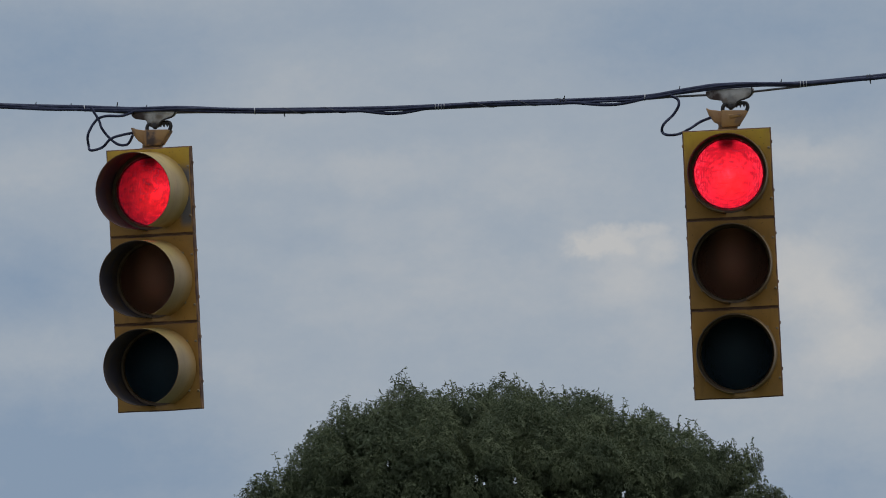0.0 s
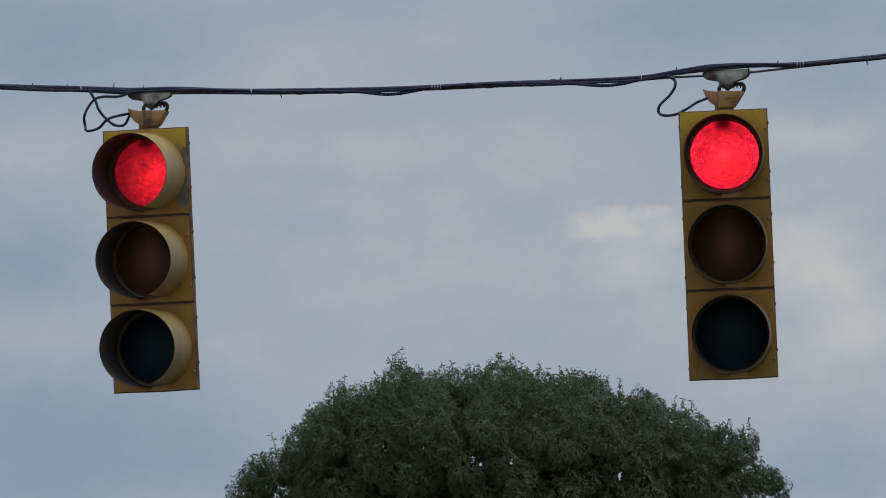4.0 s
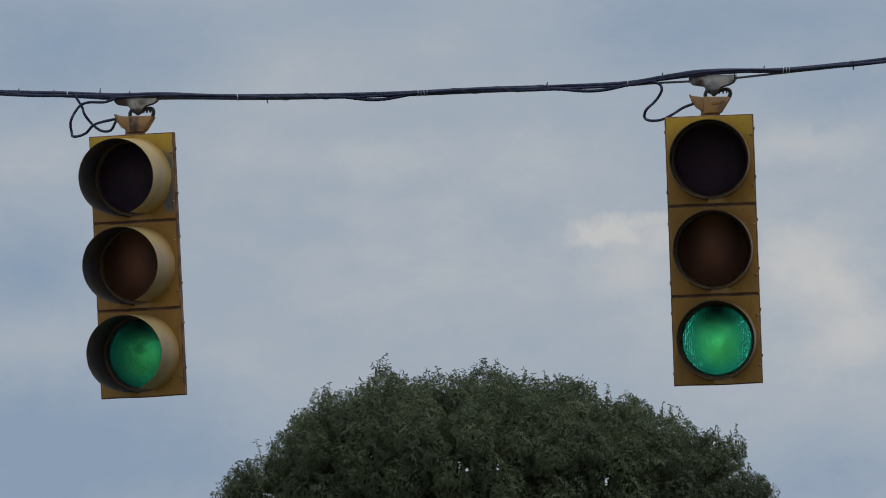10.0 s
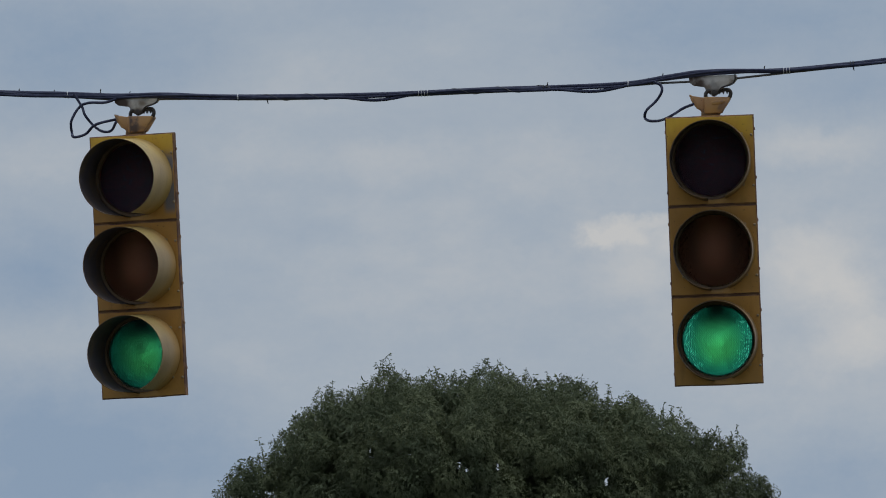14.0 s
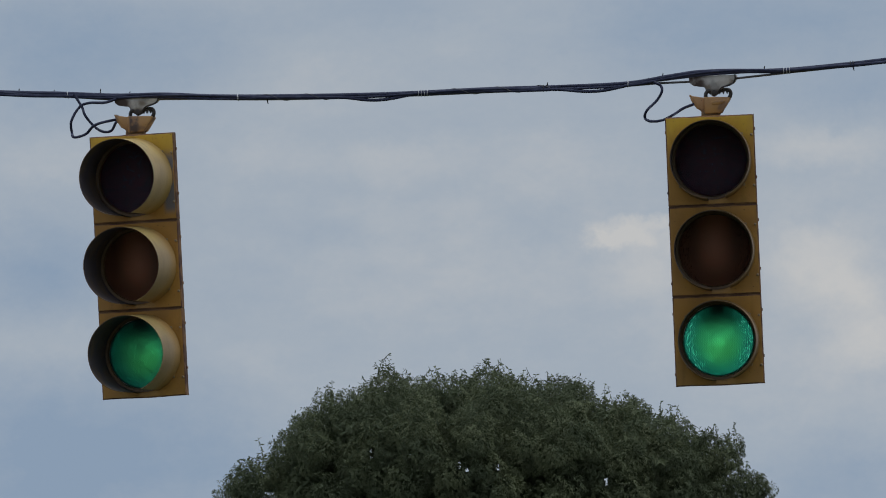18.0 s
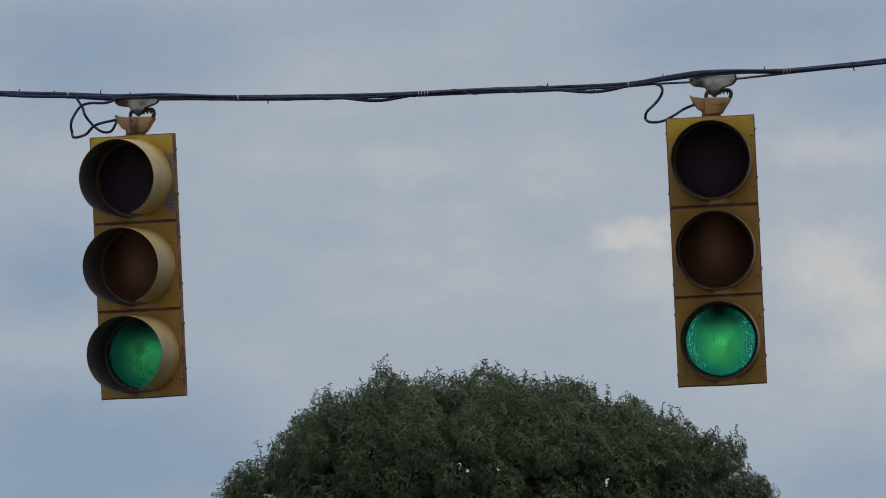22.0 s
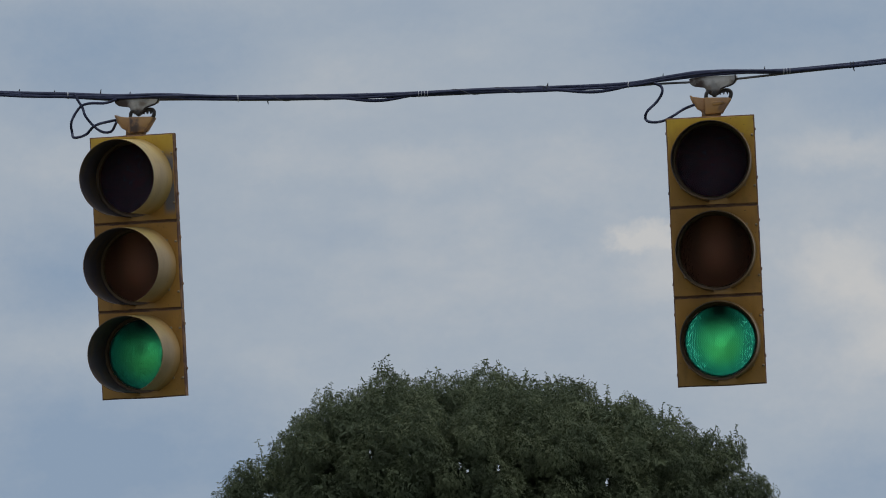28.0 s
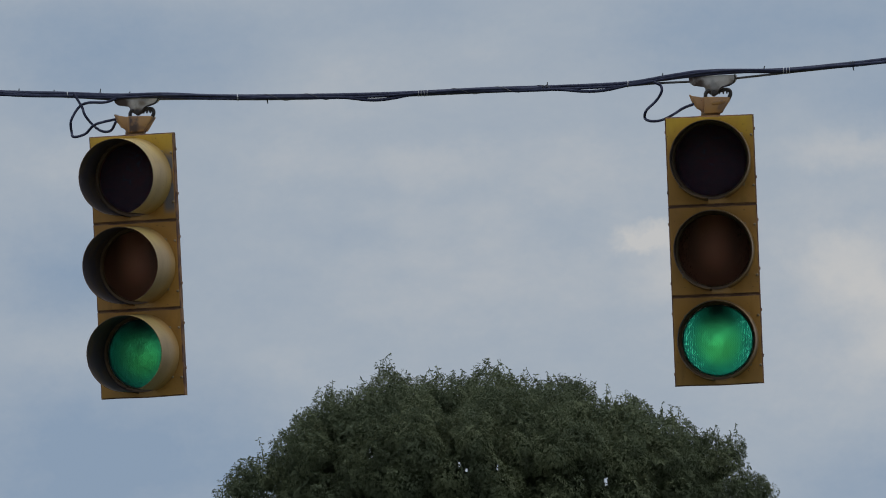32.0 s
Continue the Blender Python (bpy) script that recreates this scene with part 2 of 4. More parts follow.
def lens_set(turned):
    """The red, amber and green lenses of one light."""
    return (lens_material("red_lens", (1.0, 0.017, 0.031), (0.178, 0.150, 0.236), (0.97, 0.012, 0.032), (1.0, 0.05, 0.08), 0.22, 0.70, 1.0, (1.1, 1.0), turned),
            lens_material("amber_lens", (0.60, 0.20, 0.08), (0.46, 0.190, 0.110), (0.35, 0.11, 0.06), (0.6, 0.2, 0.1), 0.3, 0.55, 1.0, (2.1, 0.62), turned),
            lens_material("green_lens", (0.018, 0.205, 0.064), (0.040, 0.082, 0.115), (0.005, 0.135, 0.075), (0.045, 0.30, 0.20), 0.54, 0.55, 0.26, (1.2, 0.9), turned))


LENS_AHEAD, LENS_TURNED = lens_set(False), lens_set(True)


def lamp_material(name, dim_side, power, eye, eye_at, gain, gain_at):
    """The lit lamp: brightest at the filament in the middle, with rings round it; dim_side: what is left of it at its far flank;
    eye: how bright the bull's eye is, and where it lies; gain: the same for the wide bright patch beside it."""
    m = bpy.data.materials.new(name)
    m.use_nodes = True
    n, l = m.node_tree.nodes, m.node_tree.links
    co = n.new("ShaderNodeTexCoord")
    ln = n.new("ShaderNodeVectorMath")
    ln.operation = "LENGTH"
    l.new(co.outputs["Object"], ln.inputs[0])
    rg = n.new("ShaderNodeMapRange")
    rg.interpolation_type = "SMOOTHSTEP"
    rg.inputs[1].default_value, rg.inputs[2].default_value = 0.05, 0.135
    rg.inputs[3].default_value, rg.inputs[4].default_value = 1.2, 0.85
    l.new(ln.outputs["Value"], rg.inputs[0])
    nz = n.new("ShaderNodeTexNoise")
    nz.inputs["Scale"].default_value = 16
    l.new(co.outputs["Object"], nz.inputs["Vector"])
    r2 = n.new("ShaderNodeMapRange")
    r2.inputs[1].default_value, r2.inputs[2].default_value = 0.3, 0.7
    r2.inputs[3].default_value, r2.inputs[4].default_value = 0.8, 1.2
    l.new(nz.outputs["Fac"], r2.inputs[0])
    em = n.new("ShaderNodeEmission")
    low = n.new("ShaderNodeVectorMath")
    low.operation = "DISTANCE"
    low.inputs[1].default_value = (0.012, -0.045, -0.045)
    l.new(co.outputs["Object"], low.inputs[0])
    lobe = n.new("ShaderNodeMapRange")
    lobe.interpolation_type = "SMOOTHSTEP"
    lobe.inputs[1].default_value, lobe.inputs[2].default_value = 0.02, 0.095
    l.new(low.outputs["Value"], lobe.inputs[0])
    l.new(mix_colour(m, lobe.outputs[0], (1.05, 1.0, 0.85), (0.8, 0.9, 1.0)), em.inputs["Color"])
    # a dark wedge painted into the glow at the top, standing for light the lens throws down
    sp = n.new("ShaderNodeSeparateXYZ")
    l.new(co.outputs["Object"], sp.inputs[0])
    ab = n.new("ShaderNodeMath")
    ab.operation = "ABSOLUTE"
    l.new(sp.outputs[0], ab.inputs[0])
    wide = n.new("ShaderNodeMapRange")
    wide.interpolation_type = "SMOOTHSTEP"
    wide.inputs[1].default_value, wide.inputs[2].default_value = 0.050, 0.012
    l.new(ab.outputs[0], wide.inputs[0])
    r3 = n.new("ShaderNodeMapRange")
    r3.inputs[3].default_value, r3.inputs[4].default_value = 1.0, 0.10
    l.new(times(m, local_range(m, 2, 0.075, 0.118), wide.outputs[0]), r3.inputs[0])
    # bull's eye and faint rings
    spot = n.new("ShaderNodeMapRange")
    spot.interpolation_type = "SMOOTHSTEP"
    spot.inputs[1].default_value, spot.inputs[2].default_value = 0.010, 0.034
    spot.inputs[3].default_value, spot.inputs[4].default_value = eye, 1.0
    pupil = n.new("ShaderNodeVectorMath")
    pupil.operation = "DISTANCE"
    pupil.inputs[1].default_value = eye_at
    l.new(co.outputs["Object"], pupil.inputs[0])
    l.new(pupil.outputs["Value"], spot.inputs[0])
    wave = n.new("ShaderNodeMath")
    wave.operation = "SINE"
    scl = n.new("ShaderNodeMath")
    scl.operation = "MULTIPLY"
    scl.inputs[1].default_value = 560
    l.new(ln.outputs["Value"], scl.inputs[0])
    wob = n.new("ShaderNodeMath")
    wob.operation = "MULTIPLY_ADD"
    wob.inputs[1].default_value = 20
    l.new(nz.outputs["Fac"], wob.inputs[0])
    l.new(scl.outputs[0], wob.inputs[2])
    l.new(wob.outputs[0], wave.inputs[0])
    rip = n.new("ShaderNodeMapRange")
    rip.inputs[1].default_value = -1
    rip.inputs[3].default_value, rip.inputs[4].default_value = 0.85, 1.15
    l.new(wave.outputs[0], rip.inputs[0])
    k = times(m, times(m, times(m, rg.outputs[0], r2.outputs[0]), r3.outputs[0]), times(m, spot.outputs[0], rip.outputs[0]))
    flank = n.new("ShaderNodeMapRange")
    flank.inputs[3].default_value, flank.inputs[4].default_value = dim_side, 1.0
    l.new(local_range(m, 0, -0.13, 0.07), flank.inputs[0])
    k = times(m, k, flank.outputs[0])
    shade = n.new("ShaderNodeMapRange")
    shade.inputs[3].default_value, shade.inputs[4].default_value = 1.0, 0.8
    l.new(local_range(m, 2, -0.01, 0.11), shade.inputs[0])
    k = times(m, k, shade.outputs[0])
    patch = n.new("ShaderNodeMapRange")
    patch.interpolation_type = "SMOOTHSTEP"
    patch.inputs[1].default_value, patch.inputs[2].default_value = 0.0, 0.075
    patch.inputs[3].default_value, patch.inputs[4].default_value = gain, 1.0
    off = n.new("ShaderNodeVectorMath")
    off.operation = "DISTANCE"
    off.inputs[1].default_value = gain_at
    l.new(co.outputs["Object"], off.inputs[0])
    l.new(off.outputs["Value"], patch.inputs[0])
    k = times(m, k, patch.outputs[0])
    mt = n.new("ShaderNodeMath")
    mt.operation = "MULTIPLY"
    mt.inputs[1].default_value = power
    l.new(k, mt.inputs[0])
    l.new(mt.outputs[0], em.inputs["Strength"])
    l.new(em.outputs[0], n["Material Output"].inputs["Surface"])
    return m


LAMP_TURNED = lamp_material("lit_lamp_turned", 0.42, 1.7, 0.55, (-0.004, -0.048, 0.020), 1.5, (0.040, -0.046, 0.0))
LAMP_AHEAD = lamp_material("lit_lamp_ahead", 1.0, 2.1, 1.35, (0, -0.05, 0), 1.15, (-0.01, -0.048, -0.03))


def leaf_material(name, dark, light, back):
    m = material(name, dark, 0.7, 0, 0.10)
    geo = m.node_tree.nodes.new("ShaderNodeNewGeometry")
    col = mix_colour(m, geo.outputs["Random Per Island"], dark, light)
    col = mix_colour(m, noise_mask(m, 1.9, 0.42, 0.62, 3), col, back)
    set_colour(m, col)
    n, l = m.node_tree.nodes, m.node_tree.links
    tl = n.new("ShaderNodeBsdfTranslucent")
    l.new(col, tl.inputs["Color"])
    mx = n.new("ShaderNodeMixShader")
    mx.inputs[0].default_value = 0.25
    l.new(n["Principled BSDF"].outputs[0], mx.inputs[1])
    l.new(tl.outputs[0], mx.inputs[2])
    l.new(mx.outputs[0], n["Material Output"].inputs["Surface"])
    return m


LEAF = leaf_material("leaf", (0.094, 0.117, 0.072), (0.115, 0.140, 0.083), (0.152, 0.177, 0.101))


def cloud_material():
    """Broken grey cloud over blue: soft banks of cloud, ragged by noise at three scales."""
    m = bpy.data.materials.new("cloud_cover")
    m.use_nodes = True
    n, l = m.node_tree.nodes, m.node_tree.links
    co = n.new("ShaderNodeTexCoord")

    def noise_at(scale, detail, stretch):
        mp = n.new("ShaderNodeMapping")
        mp.inputs["Scale"].default_value = (scale / stretch, scale, scale)
        l.new(co.outputs["Object"], mp.inputs["Vector"])
        nz = n.new("ShaderNodeTexNoise")
        nz.inputs["Scale"].default_value, nz.inputs["Detail"].default_value = 1, detail
        l.new(mp.outputs[0], nz.inputs["Vector"])
        return nz

    def vec(op, a, b):
        v = n.new("ShaderNodeVectorMath")
        v.operation = op
        for i, s in enumerate((a, b)):
            if isinstance(s, tuple):
                v.inputs[i].default_value = s
            elif s is not None:
                l.new(s, v.inputs[i])
        return v

    def shaken(scale, detail, stretch, by):
        nz = noise_at(scale, detail, stretch)
        return vec("MULTIPLY", vec("SUBTRACT", nz.outputs["Color"], (0.5, 0.5, 0.5)).outputs[0], by).outputs[0]

    here = vec("ADD", co.outputs["Object"], shaken(0.055, 3, 1.4, (13, 0, 8))).outputs[0]
    here = vec("ADD", here, shaken(0.22, 4, 1.2, (8, 0, 6))).outputs[0]
    here = vec("ADD", here, shaken(0.8, 3, 1.0, (2.6, 0, 2.2))).outputs[0]
    total = None
    # each: x, z, half widths in x and z, and how much cloud it adds or takes
    blue_gaps = [(79.1, 51.1, 57.3, 17.0, -0.36), (97.6, 34.1, 21.8, 7.5, -0.24), (45.0, 51.7, 20.5, 7.5, -0.12), (-80.6, 50.8, 39.5, 16.4, -0.4), (-100.7, 58.4, 23.2, 15.0, -0.16), (-20.2, 58.2, 31.4, 8.2, -0.14), (-100.1, 40.0, 17.7, 9.5, -0.12), (-98.9, -3.1, 24.5, 15.0, -0.42), (-98.4, 11.2, 17.7, 8.2, -0.1), (-93.7, -46.9, 49.1, 25.9, -0.56), (-50.3, -54.0, 20.5, 11.6, -0.14), (94.1, -60.6, 27.3, 13.0, -0.32), (-30.4, 5.3, 16.4, 4.4, -0.1), (20.8, 4.8, 13.6, 6.8, -0.13), (-52.7, -8.2, 17.7, 6.1, -0.1)]
    pale_banks = [(-29.1, 38.7, 27.3, 8.2, 0.1), (1.3, 49.2, 20.5, 4.9, 0.06), (-44.7, 24.3, 16.4, 6.5, 0.13), (-12.7, 22.4, 21.8, 6.8, 0.16), (23.4, 20.4, 20.5, 7.5, 0.13), (-97.9, 24.2, 16.4, 6.8, 0.12), (-94.1, -21.2, 23.2, 5.7, 0.12), (-47.8, -24.7, 20.5, 6.1, 0.06), (8.6, -11.1, 30.0, 9.5, 0.06), (90.2, -19.5, 36.8, 35.5, 0.17), (0.0, 0.1, 58.6, 34.1, 0.1)]
    bright_puffs = [(88.9, 21.2, 23.2, 5.7, 0.24), (89.2, -8.3, 16.4, 11.6, 0.36), (100.9, -24.7, 15.0, 8.9, 0.36), (87.0, -31.7, 16.4, 6.1, 0.14), (49.3, -18.0, 14.6, 12.6, 0.16), (44.9, -7.0, 11.5, 7.8, 0.26), (42.2, 0.6, 7.0, 4.4, 0.54), (37.2, -1.0, 4.8, 2.9, 0.24), (49.6, 3.9, 6.7, 2.4, 0.36), (55.0, -0.4, 7.1, 4.6, 0.36), (84.5, -2.5, 8.5, 5.0, 0.08), (97.0, -13.5, 10.0, 5.5, 0.16)]
    for x, z, rx, rz, weight in blue_gaps + pale_banks + bright_puffs:
        d = vec("MULTIPLY", vec("SUBTRACT", here, (x, 0, z)).outputs[0], (1 / rx, 0, 1 / rz))
        ln = vec("LENGTH", d.outputs[0], None)
        rg = n.new("ShaderNodeMapRange")
        rg.interpolation_type = "SMOOTHSTEP"
        rg.inputs[1].default_value, rg.inputs[2].default_value = 0.0, 1.35
        rg.inputs[3].default_value, rg.inputs[4].default_value = weight, 0.0
        l.new(ln.outputs["Value"], rg.inputs[0])
        ad = n.new("ShaderNodeMath")
        ad.operation = "ADD"
        l.new(rg.outputs[0], ad.inputs[0])
        if total is None:
            ad.inputs[1].default_value = 0.47
        else:
            l.new(total, ad.inputs[1])
        total = ad.outputs[0]
    for scale, detail, stretch, amount in ((0.045, 5, 2.2, 0.13), (0.16, 5, 2.0, 0.11), (0.6, 4, 1.4, 0.05)):
        nz = noise_at(scale, detail, stretch)
        rg = n.new("ShaderNodeMapRange")
        rg.inputs[3].default_value, rg.inputs[4].default_value = -amount, amount
        l.new(nz.outputs["Fac"], rg.inputs[0])
        ad = n.new("ShaderNodeMath")
        ad.operation = "ADD"
        l.new(rg.outputs[0], ad.inputs[0])
        l.new(total, ad.inputs[1])
        total = ad.outputs[0]
    ramp = n.new("ShaderNodeValToRGB")
    cr = ramp.color_ramp
    cr.elements[0].position, cr.elements[0].color = 0.0, (0.246, 0.326, 0.437, 1)
    cr.elements[1].position, cr.elements[1].color = 1.0, (0.520, 0.525, 0.528, 1)
    el = cr.elements.new(0.5)
    el.color = (0.357, 0.411, 0.477, 1)
    l.new(total, ramp.inputs[0])
    em = n.new("ShaderNodeEmission")
    em.inputs["Strength"].default_value = 1.0
    l.new(ramp.outputs[0], em.inputs["Color"])
    l.new(em.outputs[0], n["Material Output"].inputs["Surface"])
    return m


CLOUD = cloud_material()
GROUND = material("asphalt_and_grass", (0.06, 0.06, 0.055), 0.95)
set_colour(GROUND, mix_colour(GROUND, noise_mask(GROUND, 0.02, 0.45, 0.55, 4), mix_colour(GROUND, noise_mask(GROUND, 40, 0.3, 0.7), (0.045, 0.045, 0.045), (0.08, 0.08, 0.078)),
                              mix_colour(GROUND, noise_mask(GROUND, 3, 0.3, 0.7), (0.035, 0.055, 0.018), (0.07, 0.085, 0.03))))


# ---- mesh helpers ----
def finish(ob, sharp=35):
    """Smooth faces with sharp edges above an angle."""
    bm = bmesh.new()
    bm.from_mesh(ob.data)
    bmesh.ops.recalc_face_normals(bm, faces=bm.faces)
    for f in bm.faces:
        f.smooth = True
    for e in bm.edges:
        if len(e.link_faces) == 2 and e.calc_face_angle(0) > radians(sharp):
            e.smooth = False
    bm.to_mesh(ob.data)
    bm.free()
    return ob


def part(name, bm, mat, parent, label="", at=None):
    """Links a bmesh as one mesh object under a thing or a part."""
    me = bpy.data.meshes.new(name)
    bm.to_mesh(me)
    bm.free()
    for x in mat if isinstance(mat, (list, tuple)) else [mat]:
        me.materials.append(x)
    ob = new(name, me)
    ob.parent = parent
    if at is not None:
        ob.matrix_basis = at
    if label:
        tagged(ob, label)
    return ob


def tube(bm, pts, radius, segs=10, taper=None):
    """A round tube along points, closed at its ends."""
    pts = [Vector(p) for p in pts]
    rings, side = [], None
    for i, p in enumerate(pts):
        d = (pts[min(i + 1, len(pts) - 1)] - pts[max(i - 1, 0)]).normalized()
        if side is None:
            side = d.orthogonal().normalized()
        side = (side - d * side.dot(d)).normalized()
        up = d.cross(side)
        r = radius if taper is None else radius + (taper - radius) * i / (len(pts) - 1)
        rings.append([bm.verts.new(p + (side * math.cos(a) + up * math.sin(a)) * r) for a in (2 * math.pi * k / segs for k in range(segs))])
    for a, b in zip(rings, rings[1:]):
        for k in range(segs):
            bm.faces.new((a[k], a[(k + 1) % segs], b[(k + 1) % segs], b[k]))
    bm.faces.new(rings[0][::-1])
    bm.faces.new(rings[-1])
    return bm


def glide(pts, n=6):
    """Catmull-Rom points through the given ones."""
    p = [Vector(x) for x in pts]
    p = [2 * p[0] - p[1]] + p + [2 * p[-1] - p[-2]]
    out = []
    for i in range(1, len(p) - 2):
        for k in range(n):
            t = k / n
            out.append(0.5 * (2 * p[i] + (p[i + 1] - p[i - 1]) * t + (2 * p[i - 1] - 5 * p[i] + 4 * p[i + 1] - p[i + 2]) * t * t + (3 * p[i] - p[i - 1] - 3 * p[i + 1] + p[i + 2]) * t ** 3))
    out.append(p[-2])
    return out


def slab(bm, outline, y0, y1, bevel=0.0):
    """An outline in x and z, extruded from y0 to y1, with bevelled edges."""
    a = [bm.verts.new((x, y0, z)) for x, z in outline]
    b = [bm.verts.new((x, y1, z)) for x, z in outline]
    n = len(outline)
    made = [bm.faces.new(a), bm.faces.new(b[::-1])]
    for i in range(n):
        made.append(bm.faces.new((a[i], b[i], b[(i + 1) % n], a[(i + 1) % n])))
    bmesh.ops.recalc_face_normals(bm, faces=made)
    if bevel:
        edges = [e for e in bm.edges if e.link_faces[0] in made and e.calc_face_angle(0) > 0.5]
        bmesh.ops.bevel(bm, geom=edges, offset=bevel, segments=2, affect="EDGES", profile=0.5)
    return bm


def lathe(bm, profile, segs=56, start=0.0, sweep=360.0, mats=None):
    """A profile of (radius, y) turned round the y axis; angle 0 is downwards. mats: a material index for each strip."""
    full = sweep >= 360
    count = segs if full else segs + 1
    rows = []
    for k in range(count):
        a = radians(start + sweep * k / segs)
        rows.append([bm.verts.new((math.sin(a) * r, y, -math.cos(a) * r)) for r, y in profile])
    for k in range(segs):
        p, q = rows[k], rows[(k + 1) % count]
        for j in range(len(profile) - 1):
            if profile[j][0] < 1e-6 and profile[j + 1][0] < 1e-6:
                continue
            f = bm.faces.new((p[j], q[j], q[j + 1], p[j + 1]))
            if mats:
                f.material_index = mats[j]
    bmesh.ops.remove_doubles(bm, verts=bm.verts, dist=1e-5)
    return bm


# ---- the setting ----
def make_setting():
    bm = bmesh.new()
    bmesh.ops.create_circle(bm, cap_ends=True, segments=96, radius=4200)
    ground = part("ground", bm, GROUND, None, "dark asphalt and grass stretching to the horizon")
    tagged(ground, category="ground", kind="structure")
    bm = bmesh.new()
    grid = []
    for i in range(41):
        az = radians(-20 + i)
        grid.append([bm.verts.new((3000 * math.sin(az) * math.cos(radians(el)), 3000 * (math.cos(az) * math.cos(radians(el)) - 1), 3000 * math.sin(radians(el)) - 246.6)) for el in range(-1, 26)])
    for p, q in zip(grid, grid[1:]):
        for j in range(26):
            bm.faces.new((p[j], q[j], q[j + 1], p[j + 1]))
    sky = part("backdrop", bm, CLOUD, None, "grey and white broken clouds over pale blue sky", pose(0, 3000, 248.2))
    tagged(sky, category="sky", kind="structure")
    return sky


SKY = make_setting()


# ---- the span wire ----
def wire_y(x):
    return 48 + (0.9677 - x) * 0.515


WIRE = [(-11.0, 7.75), (-7.0, 7.08), (-4.0, 6.66), (-2.6, 6.464), (-1.745, 6.351), (-1.471, 6.320), (-1.266, 6.296), (-1.061, 6.281), (-0.791, 6.252), (-0.566, 6.234),
        (-0.298, 6.218), (-0.057, 6.206), (0.191, 6.196), (0.411, 6.185), (0.586, 6.178), (0.744, 6.174), (0.871, 6.180), (1.024, 6.182), (1.197, 6.178),
        (1.352, 6.173), (1.542, 6.176), (1.73, 6.180), (2.6, 6.21), (4.5, 6.36), (7.0, 6.70), (9.5, 7.15)]
LINE = glide([(x, 0, z) for x, z in WIRE], 10)


def wire_z(x):
    for a, b in zip(LINE, LINE[1:]):
        if a.x <= x <= b.x:
            return a.z + (b.z - a.z) * (x - a.x) / (b.x - a.x)
    return LINE[-1].z


def hump(x, middle, half):
    return max(0.0, 1 - ((x - middle) / half) ** 2) ** 2


